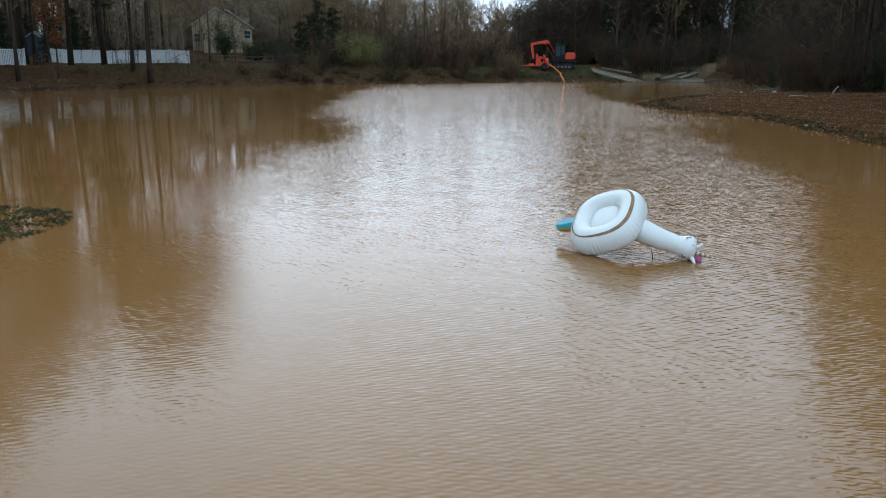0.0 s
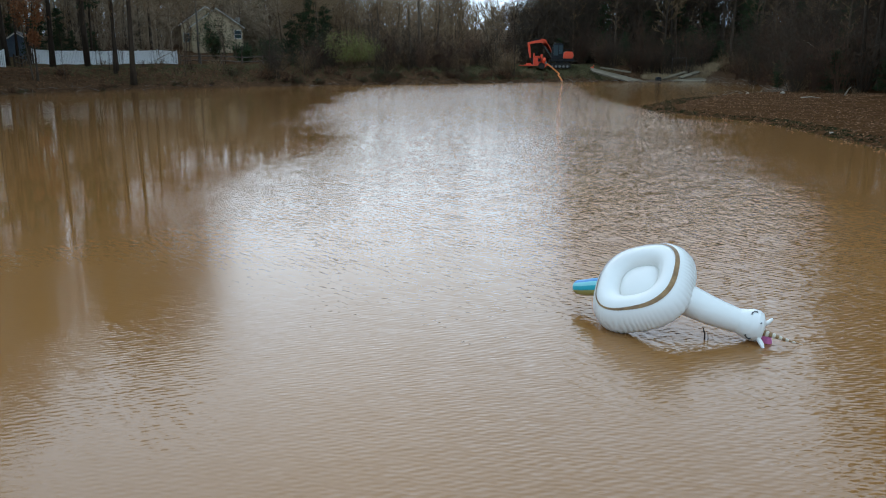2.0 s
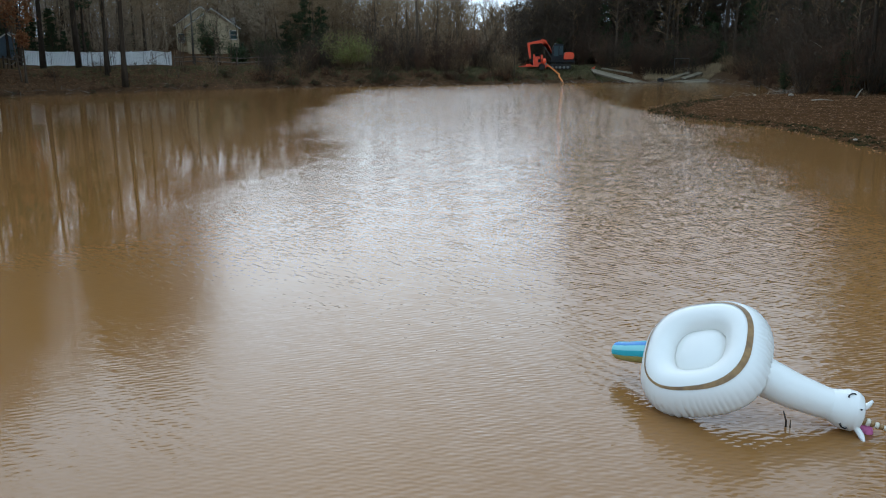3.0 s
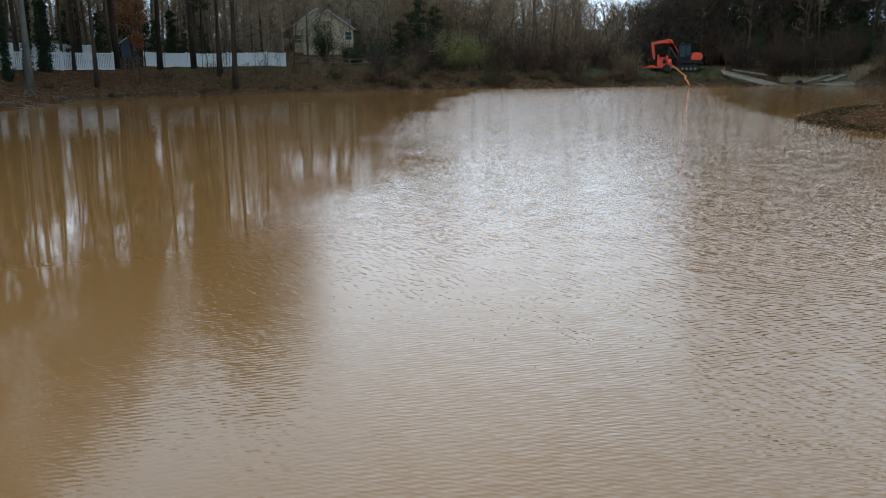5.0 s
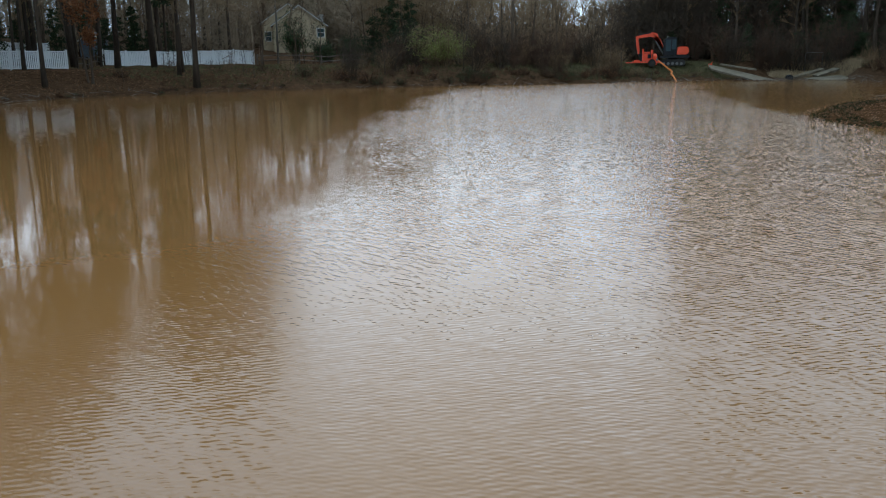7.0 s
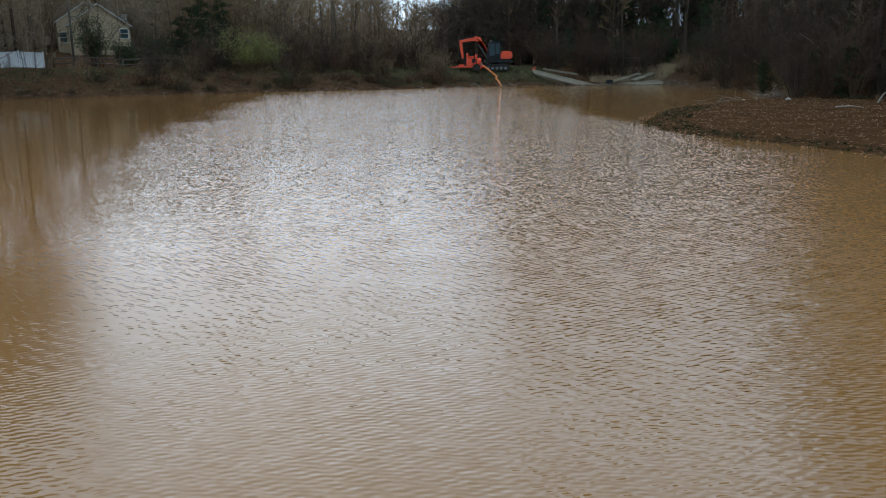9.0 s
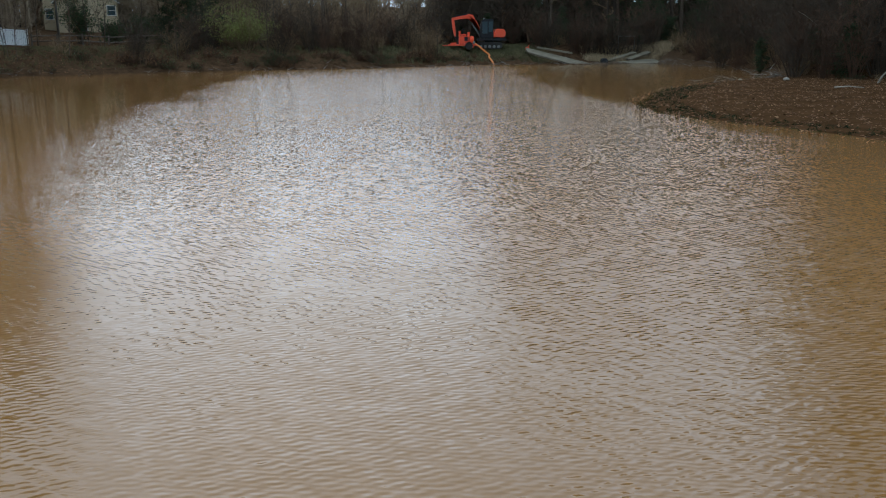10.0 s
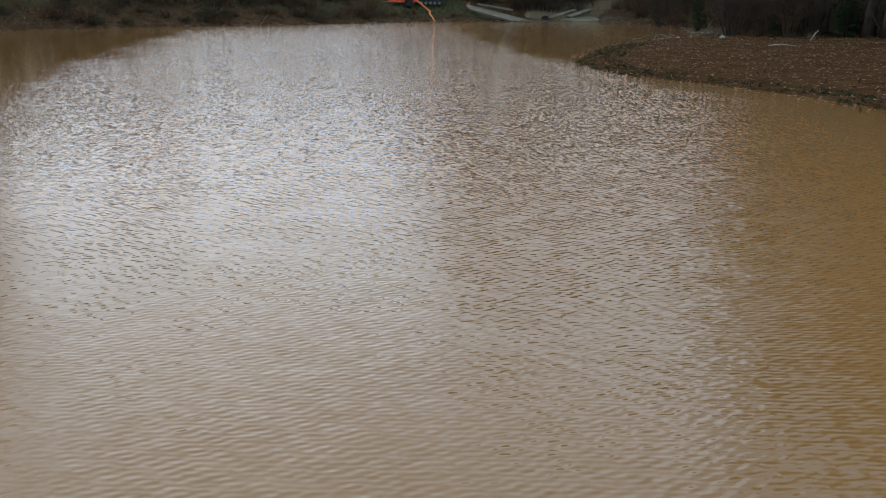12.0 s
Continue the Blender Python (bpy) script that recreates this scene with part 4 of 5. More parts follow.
def rust_tree():
    TV, TF, BV, BF = grow(310, 9.0, 0.09, 0.24, 20, 0.3, 5, 6, (0.03, 0), 0.3, 0.35)
    ob = thing("young_oak", pose(-35.7, 68.5, gz(-35.7, 68.5) - 0.05), "slim twin-stemmed tree keeping withered rusty leaves", "tree")
    piece("trunk", TV, TF, M_BARK, ob, smooth=True)
    SV, SF = [], []
    add_tube(SV, SF, [Vector((-0.35 - 0.12 * k, 0.1, 1.0 * k - 0.2)) for k in range(7)], [0.08 - 0.01 * k for k in range(7)], 6)
    piece("second_stem", SV, SF, M_BARK, ob, smooth=True)
    piece("branch_frame", BV, BF, M_TWIG, ob)
    r = random.Random(4)
    LV, LF = [], []
    for i in range(3600):
        p = r.choice(BV)
        if 2.2 < p.z < 7.5:
            add_leaf(LV, LF, p + Vector((r.gauss(0, 0.18), r.gauss(0, 0.18), r.gauss(0, 0.2))), r.uniform(0.13, 0.26), r)
    piece("leaves", LV, LF, M_RUST, ob, "withered rust-brown leaves")


def ivy_tree(x, y, r0, lean, seed, h=14.0):
    rr = random.Random(seed)
    TV, TF, BV, BF = grow(seed, h, r0, 0.16, 18, 0.4, 5, 5, lean)
    ob = thing("ivy_clad_tree", pose(x, y, gz(x, y) - 0.1, 0, 0, seed * 40), "tree trunk wrapped in dark green ivy", "tree", "ivy-clad trees")
    piece("trunk", TV, TF, M_BARK_DARK, ob, smooth=True)
    piece("crown", BV, BF, M_TWIG, ob)
    LV, LF = [], []
    for i in range(3000):
        f = rr.random()
        a = rr.uniform(0, 6.28)
        q = r0 * (1.0 - 0.5 * f) + abs(rr.gauss(0, 0.10)) + 0.05
        z = f * h * 0.62
        add_leaf(LV, LF, Vector((lean[0] * z + q * math.cos(a), lean[1] * z + q * math.sin(a), z)), rr.uniform(0.12, 0.24), rr)
    piece("ivy", LV, LF, M_IVY, ob, "dark glossy ivy leaves")


def leafy_evergreen(name, x, y, h, w, seed, label, category="shrub"):
    r = random.Random(seed)
    V, F, tips = bush_stems(seed, h, w / h, 22, 6, 5, 0.05)
    ob = thing(name, pose(x, y, gz(x, y)), label, category)
    piece("branch_clump", V, F, M_BARK_DARK, ob)
    LV, LF = [], []
    for i in range(3400):
        p = r.choice(tips)
        if p.z > 0.3:
            add_leaf(LV, LF, p + Vector((r.gauss(0, 0.22), r.gauss(0, 0.22), r.gauss(0, 0.22))), r.uniform(0.12, 0.26), r)
    piece("leaves", LV, LF, M_HOLLY, ob, "glossy dark green leaves")


def pale_tree():
    TV, TF, BV, BF = grow(61, 24.0, 0.24, 0.19, 28, 0.25, 6, 7, (0.012, 0.0))
    x, y = -37.0, 57.9
    ob = thing("grey_barked_tree", pose(x, y, gz(x, y) - 0.05), "tall leafless tree with pale grey bark and spreading roots", "tree")
    piece("trunk", TV, TF, M_BARK_PALE, ob, smooth=True)
    piece("crown", BV, BF, M_TWIG, ob)
    for k in range(6):
        a = k * 1.05 + 0.3
        pts = [(0.12 * math.cos(a), 0.12 * math.sin(a), 0.45), (0.32 * math.cos(a), 0.32 * math.sin(a), 0.12), (0.75 * math.cos(a + 0.2), 0.75 * math.sin(a + 0.2), -0.05)]
        part("root", tube_bm(spline(pts, 4), 0.09, 6, lambda f: 1 - 0.6 * f), M_BARK_PALE, ob)


def slim_pole():
    x, y = -38.9, 112.0
    ob = thing("utility_pole", pose(x, y, gz(x, y)), "slim weathered wooden pole beside the house", "pole")
    part("shaft", tube_bm([(0, 0, -0.3), (0.05, 0, 4), (0.0, 0, 11)], 0.14, 10, lambda f: 1 - 0.35 * f), M_BARK_PALE, ob, smooth=True)


pale_tree()
slim_pole()
spring_bush()
rust_tree()
for x, y, r0, lean, sd in [(-40.1, 56.0, 0.2, (0, 0), 21), (-45.3, 64.2, 0.2, (-0.02, 0), 22), (-42.3, 62.5, 0.14, (0.03, 0), 23), (-43.6, 66.2, 0.15, (-0.05, 0), 24), (-44.9, 70.0, 0.36, (0, 0), 25)]:
    ivy_tree(x, y, r0, lean, sd)
leafy_evergreen("holly_tree", -37.6, 114.5, 5.2, 1.5, 331, "small dark-leaved evergreen tree by the house", "evergreen tree")
leafy_evergreen("evergreen_shrub", -33.0, 112.5, 2.5, 2.6, 332, "rounded evergreen shrub behind the rail fence")
leafy_evergreen("evergreen_shrub", -30.0, 113.5, 2.7, 2.4, 333, "rounded evergreen shrub behind the rail fence")


# ---- fences ----
def fence_run(x0, y0, x1, y1, height, label, slats=True, pitch=2.4, top_level=None):
    """A white vinyl fence: posts with caps, boards between two rails."""
    length = math.hypot(x1 - x0, y1 - y0)
    n = max(1, round(length / pitch))
    step = length / n
    az = math.degrees(math.atan2(y1 - y0, x1 - x0))
    ob = thing("vinyl_fence", pose(x0, y0, gz(x0, y0), 0, 0, az), label, "fence", "white fences")
    m_inv = ob.matrix_basis.inverted()
    post_me = panel_me = None
    for i in range(n + 1):
        w = Vector((x0 + (x1 - x0) * i / n, y0 + (y1 - y0) * i / n, 0))
        w.z = top_level - height if top_level else gz(w.x, w.y)
        loc = m_inv @ w
        if post_me is None:
            bm = box_bm(((0, 0, height / 2 - 0.2), (0.13, 0.13, height + 0.5)), ((0, 0, height + 0.07), (0.17, 0.17, 0.035)), ((0, 0, height + 0.105), (0.11, 0.11, 0.04)))
            post = part("post", bm, M_VINYL, ob)
            post_me = post.data
        else:
            post = new("post", post_me)
            post.parent = ob
        post.location = loc
        if i == n:
            break
        w2 = Vector((x0 + (x1 - x0) * (i + 1) / n, y0 + (y1 - y0) * (i + 1) / n, 0))
        w2.z = top_level - height if top_level else gz(w2.x, w2.y)
        loc2 = m_inv @ w2
        tilt = pose(*loc, 0, -math.degrees(math.atan2(loc2.z - loc.z, step)), 0)
        k = int((step - 0.14) / 0.155)
        if panel_me is None:
            top = part("rail", box_bm(((step / 2, 0, 0), (step - 0.13, 0.05, 0.12))), M_VINYL, ob)
            board = part("picket", box_bm(((0, 0, 0), (0.115 if slats else 0.148, 0.022, height - 0.3))), M_VINYL, ob)
            panel_me = (top.data, board.data)
            made = [top, board]
        else:
            made = []
        spots = [(0, Vector((0, 0, height - 0.05))), (0, Vector((0, 0, 0.13)))] + [(1, Vector(((j + 0.5) * (step - 0.14) / k + 0.07, 0, height / 2 + 0.03))) for j in range(k)]
        for what, at in spots:
            ready = [o for o in made if o.data == panel_me[what]]
            o = ready[0] if ready else new(("rail", "picket")[what], panel_me[what])
            if ready:
                made.remove(ready[0])
            o.parent = ob
            o.matrix_basis = tilt @ Matrix.Translation(at)
    return ob


fence_run(-53.5, 59.0, -44.4, 78.5, 1.5, "white vinyl picket fence on the rise above the pond", True)
fence_run(-58.0, 66.0, -59.0, 97.0, 1.9, "white vinyl fence at the back of a yard", True, top_level=4.35)
fence_run(-50.5, 93.5, -38.6, 104.0, 1.55, "white vinyl privacy fence along a lawn", False)


def rail_fence(x0, y0, x1, y1, label, pitch=2.6, mat=None):
    length = math.hypot(x1 - x0, y1 - y0)
    n = max(1, round(length / pitch))
    ob = thing("rail_fence", pose(x0, y0, gz(x0, y0)), label, "fence", "wooden rail fences")
    prev = None
    for i in range(n + 1):
        x, y = x0 + (x1 - x0) * i / n, y0 + (y1 - y0) * i / n
        p = Vector((x - x0, y - y0, gz(x, y) - gz(x0, y0)))
        post = part("post", box_bm(((0, 0, 0.45), (0.14, 0.14, 1.4))), mat or M_WOOD, ob, bevel=0.02)
        post.location, post.rotation_euler = p, (0.02 * (i % 3 - 1), 0.03 * (i % 2), 0.2 * i)
        if prev is not None:
            for h in (0.45, 0.95):
                a, b = prev + Vector((0, 0, h)), p + Vector((0, 0, h + 0.03 * (i % 2)))
                part("rail", tube_bm([a, a.lerp(b, 0.5) + Vector((0, 0, -0.02)), b], 0.06, 6), mat or M_WOOD, ob)
        prev = p


rail_fence(-43.9, 79.2, -50.2, 93.2, "dark wooden rail fence between two white fences", mat=M_BARK_DARK)
rail_fence(-38.3, 104.2, -15.0, 102.0, "weathered split-rail fence along the lawn")


# ---- houses ----
def gable_block(parent, x0, x1, y0, y1, z0, eave, ridge, wall, over=0.35):
    """A block with its gable towards the pond."""
    xm = (x0 + x1) / 2
    bm = prism_bm([(x0, z0), (x1, z0), (x1, eave), (xm, ridge), (x0, eave)], y1 - y0)
    o = part("wall", bm, wall, parent)
    o.location.y = (y0 + y1) / 2
    sl = (ridge - eave) / (xm - x0)
    for sgn, xe in ((-1, x0), (1, x1)):
        xo = xe + sgn * over
        prof = [(xm, ridge + 0.03), (xo, eave - sl * over + 0.03), (xo, eave - sl * over + 0.21), (xm, ridge + 0.21)]
        r = part("roof", prism_bm(prof, y1 - y0 + 2 * over), M_ROOF, parent)
        r.location.y = (y0 + y1) / 2
        fascia = [(xm, ridge - 0.02), (xo, eave - sl * over - 0.02), (xo, eave - sl * over + 0.13), (xm, ridge + 0.13)]
        f = part("rake_board", prism_bm(fascia, 0.05), M_TRIM, parent, "white rake board")
        f.location.y = y0 - over - 0.03


def house_window(parent, x, y, z, w, h):
    frame_ob = part("window", box_bm(((x, y, z + h / 2 + 0.05), (w + 0.24, 0.1, 0.12)), ((x, y, z - h / 2 - 0.05), (w + 0.24, 0.12, 0.12)), ((x - w / 2 - 0.06, y, z), (0.12, 0.1, h)), ((x + w / 2 + 0.06, y, z), (0.12, 0.1, h)), ((x, y, z), (w, 0.06, 0.06))), M_TRIM, parent, "white-framed sash window")
    part("pane", box_bm(((x, y + 0.02, z), (w, 0.02, h))), M_GLASS, frame_ob)


def beige_house():
    gx, gy = -41.4, 128.0
    z = gz(gx, gy)
    ob = thing("house", pose(gx, gy, z, 0, 0, 18), "two-storey beige house with brown gabled roof and chimney", "house", "houses beyond the pond")
    gable_block(ob, -4.0, 3.2, 0.0, 3.0, -0.5, 7.05 - z, 9.6 - z, M_STUCCO)
    gable_block(ob, -5.6, 1.7, 2.6, 7.0, -0.5, 7.5 - z, 10.0 - z, M_STUCCO)
    house_window(ob, 2.5, -0.03, 6.0 - z, 0.9, 1.1)
    house_window(ob, -1.0, -0.03, 3.4 - z, 1.0, 1.4)
    house_window(ob, -4.9, 2.57, 5.6 - z, 0.8, 1.2)
    part("chimney", box_bm(((2.5, 3.4, (8.5 - z) / 2), (0.8, 0.7, 8.5 - z)), ((2.5, 3.4, 8.5 - z), (0.92, 0.82, 0.2))), M_BRICK, ob, "pale masonry chimney")


def plain_house(x, y, w, d, eave, ridge, wall, label, turn=0):
    z = gz(x, y)
    ob = thing("house", pose(x, y, z, 0, 0, turn), label, "house", "houses beyond the pond")
    gable_block(ob, -w / 2, w / 2, 0, d, -0.6, eave, ridge, wall)
    for u in (-w / 4, w / 4):
        house_window(ob, u, -0.03, eave * 0.55, 0.9, 1.3)


def shed():
    x, y = -55.6, 99.5
    ob = thing("garden_shed", pose(x, y, gz(x, y), 0, 0, 20), "small blue-grey garden shed behind the fence", "shed")
    gable_block(ob, -1.2, 1.2, 0, 2.6, -0.3, 2.0, 2.8, M_BLUE, 0.15)
    part("door", box_bm(((0, -0.02, 0.95), (0.9, 0.05, 1.8))), M_BLUE, ob, "blue-grey plank door")


beige_house()
shed()
plain_house(-76, 96, 10, 9, 3.0, 5.2, M_BRICK, "grey-roofed house half hidden behind trees", 30)
plain_house(-84, 70, 10, 9, 4.6, 7.0, M_BLUE, "blue-grey house half hidden behind trees", 45)


# ---- excavator and pump on the dam ----
def excavator():
    ox, oy = 6.2, 97.2
    z = gz(ox, oy)
    ob = thing("excavator", pose(ox, oy, z), "orange-red tracked excavator with raised boom parked on the dam", "excavator")
    for side in (-0.75, 0.75):
        prof = []
        for k in range(24):
            a = 2 * math.pi * k / 24
            prof.append((math.copysign(0.85, math.cos(a)) + 0.3 * math.cos(a), 0.3 + 0.3 * math.sin(a)))
        tr = part("track", prism_bm(prof, 0.4), M_RUBBER, ob, "dusty rubber crawler track")
        tr.location.y = side
        for k in range(5):
            w = part("track_roller", lathe_bm([(0.11, -0.23), (0.14, -0.2), (0.14, 0.2), (0.11, 0.23)], 12, "y"), M_STEEL, tr)
            w.location = (-0.8 + 0.4 * k, 0, 0.2)
    part("undercarriage", box_bm(((0, 0, 0.42), (1.3, 1.2, 0.3)), ((0, 0, 0.62), (0.8, 0.8, 0.18))), M_BLACK, ob, bevel=0.03)
    part("blade", box_bm(((-1.45, 0, 0.32), (0.08, 1.9, 0.42), (0, 12, 0)), ((-1.1, 0.45, 0.34), (0.7, 0.1, 0.12)), ((-1.1, -0.45, 0.34), (0.7, 0.1, 0.12))), M_RED, ob, "orange-red dozer blade")
    part("deck", box_bm(((0.1, 0, 0.82), (2.3, 1.75, 0.22))), M_BLACK, ob, bevel=0.04)
    cw = prism_bm([(0.36, 1.02), (1.3, 1.02), (1.44, 1.2), (1.44, 1.52), (1.3, 1.74), (0.62, 1.76), (0.44, 1.6), (0.36, 1.3)], 1.75)
    part("counterweight", cw, M_RED, ob, "orange-red engine cover", bevel=0.06)
    part("skirt", box_bm(((0.9, 0, 0.84), (1.15, 1.8, 0.26))), M_BLACK, ob, bevel=0.05)
    cab = part("cab", prism_bm([(-0.85, 0.95), (0.34, 0.95), (0.34, 2.5), (0.2, 2.62), (-0.55, 2.6), (-0.72, 2.4), (-0.88, 1.65)], 1.05), M_BLACK, ob, "dark glazed operator's cab", bevel=0.04)
    cab.location.y = -0.3
    for x0, x1, z0, z1 in ((-0.66, -0.2, 1.35, 2.4), (-0.1, 0.26, 1.5, 2.4)):
        part("side_window", box_bm((((x0 + x1) / 2, -0.845, (z0 + z1) / 2), (x1 - x0, 0.02, z1 - z0))), M_GLASS, cab).location.y = 0.3
    boom_pts = [(-0.7, 1.25), (-1.05, 1.9), (-1.45, 2.72), (-1.95, 2.88), (-2.6, 2.76), (-3.3, 2.62)]
    up = [(x - 0.02, z + w) for (x, z), w in zip(boom_pts, (0.16, 0.24, 0.28, 0.22, 0.17, 0.12))]
    dn = [(x + (0.28 if i < 3 else 0.02), z - w) for i, ((x, z), w) in enumerate(zip(boom_pts, (0.14, 0.20, 0.22, 0.16, 0.12, 0.10)))]
    boom = part("boom", prism_bm(up + dn[::-1], 0.26), M_RED, ob, "orange-red lifting boom", bevel=0.03)
    boom.location.y = -0.1
    part("boom_ram", tube_bm([(-0.8, -0.1, 1.05), (-1.6, -0.1, 2.3)], 0.06, 10), M_STEEL, boom)
    st = part("stick", prism_bm([(-3.42, 2.72), (-3.2, 2.78), (-3.02, 1.5), (-3.04, 1.1), (-3.16, 1.1), (-3.34, 1.9)], 0.18), M_RED, ob, "orange-red dipper arm", bevel=0.02)
    st.location.y = -0.1
    part("stick_ram", tube_bm([(-2.0, -0.1, 3.05), (-3.2, -0.1, 2.85)], 0.05, 10), M_BLACK, st)
    bk = [(-3.2, 1.1), (-2.85, 1.1), (-2.6, 0.75), (-2.62, 0.4), (-2.95, 0.2), (-3.15, 0.28), (-2.85, 0.5), (-2.88, 0.75)]
    part("bucket", prism_bm(bk, 0.6), M_BLACK, ob, "dark digging bucket").location.y = -0.1
    part("handrail", tube_bm([(0.4, 0.8, 1.65), (0.4, 0.8, 2.0), (1.1, 0.8, 2.0), (1.1, 0.8, 1.7)], 0.025, 8), M_BLACK, ob)
    part("work_light", box_bm(((-0.5, -0.3, 2.66), (0.14, 0.4, 0.1))), M_STEEL, ob)


def pump():
    ox, oy = 3.9, 95.4
    z = gz(ox, oy)
    ob = thing("trailer_pump", pose(ox, oy, z), "orange-red wheeled water pump in front of the excavator", "pump")
    part("chassis", box_bm(((-0.2, 0, 0.42), (2.5, 0.9, 0.14)), ((-1.6, 0, 0.38), (0.9, 0.1, 0.1)), ((-1.0, 0, 0.55), (0.5, 0.7, 0.16))), M_RED, ob, bevel=0.02)
    part("engine_cover", box_bm(((-0.1, 0, 0.82), (0.85, 0.75, 0.62)), ((-0.1, 0, 1.16), (0.6, 0.55, 0.1))), M_RED, ob, bevel=0.05)
    part("volute", lathe_bm([(0.05, -0.2), (0.3, -0.16), (0.36, 0), (0.3, 0.16), (0.05, 0.2)], 18, "x"), M_RED, ob, "round orange-red pump housing").location = (0.62, 0, 0.85)
    part("hood", box_bm(((0.35, 0, 1.32), (0.2, 0.3, 0.42)), ((-0.45, 0.1, 1.38), (0.16, 0.2, 0.5)), ((-0.1, -0.1, 1.3), (0.5, 0.1, 0.12))), M_RED, ob, bevel=0.02)
    part("exhaust", tube_bm([(-0.15, 0.2, 1.15), (-0.15, 0.2, 1.72), (-0.05, 0.2, 1.8)], 0.045, 10), M_BLACK, ob)
    part("control_box", box_bm(((0.1, -0.42, 0.95), (0.3, 0.12, 0.35))), M_BLACK, ob, bevel=0.01)
    for side in (-0.52, 0.52):
        w = part("wheel", lathe_bm([(0.18, -0.1), (0.3, -0.1), (0.34, -0.05), (0.34, 0.05), (0.3, 0.1), (0.18, 0.1)], 24, "y"), M_RUBBER, ob, "black tyre")
        w.location = (0.35, side, 0.34)
        part("rim", lathe_bm([(0.04, -0.07), (0.18, -0.09), (0.18, 0.09), (0.04, 0.07)], 18, "y"), M_RED, w)
    part("mudguard", prism_bm([(0.35 + 0.42 * math.cos(a), 0.34 + 0.42 * math.sin(a)) for a in np.linspace(0.15, 3.0, 9)] + [(0.35 + 0.39 * math.cos(a), 0.34 + 0.39 * math.sin(a)) for a in np.linspace(3.0, 0.15, 9)], 0.26), M_RED, ob).location.y = -0.52


def hose():
    pts = spline([(4.7, 95.2, gz(4.7, 95.2) + 0.85), (5.2, 95.0, gz(5.2, 95.0) + 0.75), (5.75, 94.9, gz(5.75, 94.9) + 0.45), (6.05, 94.75, gz(6.05, 94.75) + 0.3), (6.0, 94.5, gz(6.0, 94.5) + 0.22), (6.15, 94.2, 0.45), (6.33, 93.7, 0.12), (6.42, 93.3, -0.15)], 12)
    V, F = [], []
    add_tube(V, F, pts, [0.085 * (1 + 0.06 * math.sin(i * 1.9)) for i in range(len(pts))], 10)
    ob = thing("suction_hose", pose(0, 0, 0), "orange corrugated suction hose running into the water", "hose")
    piece("hose", V, F, M_ORANGE, ob, smooth=True)
    part("coupling", lathe_bm([(0.1, -0.08), (0.16, -0.08), (0.16, 0.08), (0.1, 0.08)], 14, "x"), M_STEEL, ob).location = pts[0]


def fuel_can():
    x, y = 9.7, 97.2
    ob = thing("fuel_can", pose(x, y, gz(x, y)), "small red fuel can on the dam", "fuel can")
    part("can", box_bm(((0, 0, 0.22), (0.36, 0.22, 0.44))), M_RED, ob, bevel=0.04)
    part("spout", tube_bm([(0.08, 0, 0.42), (0.14, 0, 0.56), (0.22, 0, 0.6)], 0.03, 8), M_RED, ob)


excavator()
pump()
hose()
fuel_can()


# ---- broken concrete at the spillway ----
def slab(name, corners, thick, label, mat=None, seed=0):
    """A plate with a slightly broken rim; corners of its upper face in order."""
    r = random.Random(seed)
    c = [Vector(p) for p in corners]
    origin = sum(c, Vector()) / len(c)
    n = (c[1] - c[0]).cross(c[-1] - c[0]).normalized()
    if n.z < 0:
        n = -n
    rim = []
    for i in range(len(c)):
        a, b = c[i], c[(i + 1) % len(c)]
        for k in range(7):
            rim.append(a.lerp(b, k / 7) + (Vector((r.gauss(0, 0.05), r.gauss(0, 0.05), 0)) if k else Vector()))
    bm = bmesh.new()
    top = [bm.verts.new(p - origin) for p in rim]
    low = [bm.verts.new(p - origin - n * thick + Vector((r.gauss(0, 0.03), r.gauss(0, 0.03), 0))) for p in rim]
    bm.faces.new(top)
    bm.faces.new(low[::-1])
    for i in range(len(rim)):
        j = (i + 1) % len(rim)
        bm.faces.new((top[j], top[i], low[i], low[j]))
    ob = part(name, bm, mat or M_CONC)
    ob.location = origin
    return tagged(ob, label, "concrete slab", "broken concrete at the spillway")


slab("concrete_slab", [(9.4, 95.9, 1.45), (9.5, 95.0, 1.08), (12.9, 93.2, 0.1), (15.2, 92.9, -0.03)], 0.14, "tilted weathered concrete slab sliding into the water", seed=1)
slab("concrete_slab", [(10.6, 97.0, 1.5), (10.6, 96.6, 1.45), (13.7, 96.0, 0.95), (13.7, 96.4, 1.0)], 0.11, "narrow broken concrete kerb behind the tilted slab", seed=2)
slab("concrete_slab", [(17.6, 94.9, 0.16), (18.6, 93.6, 0.03), (21.3, 93.7, 0.05), (20.9, 95.2, 0.42)], 0.2, "flat concrete slab at the water's edge", seed=3)
slab("concrete_slab", [(16.6, 95.4, 0.32), (16.9, 95.0, 0.25), (19.5, 96.0, 0.95), (19.2, 96.4, 1.02)], 0.16, "long concrete strip lying on the sandy bank", seed=4)
slab("concrete_slab", [(18.4, 95.5, 0.45), (18.8, 95.0, 0.36), (20.8, 96.0, 0.95), (20.5, 96.5, 1.05)], 0.16, "long concrete strip lying on the sandy bank", seed=5)


def culvert():
    ob = thing("culvert_pipe", pose(16.3, 94.6, 0.22, 0, 0, 0), "dark pipe end beside the spillway", "pipe")
    part("pipe", lathe_bm([(0.2, -0.4), (0.26, -0.4), (0.26, 0.5), (0.2, 0.5)], 16, "y"), M_BLACK, ob)


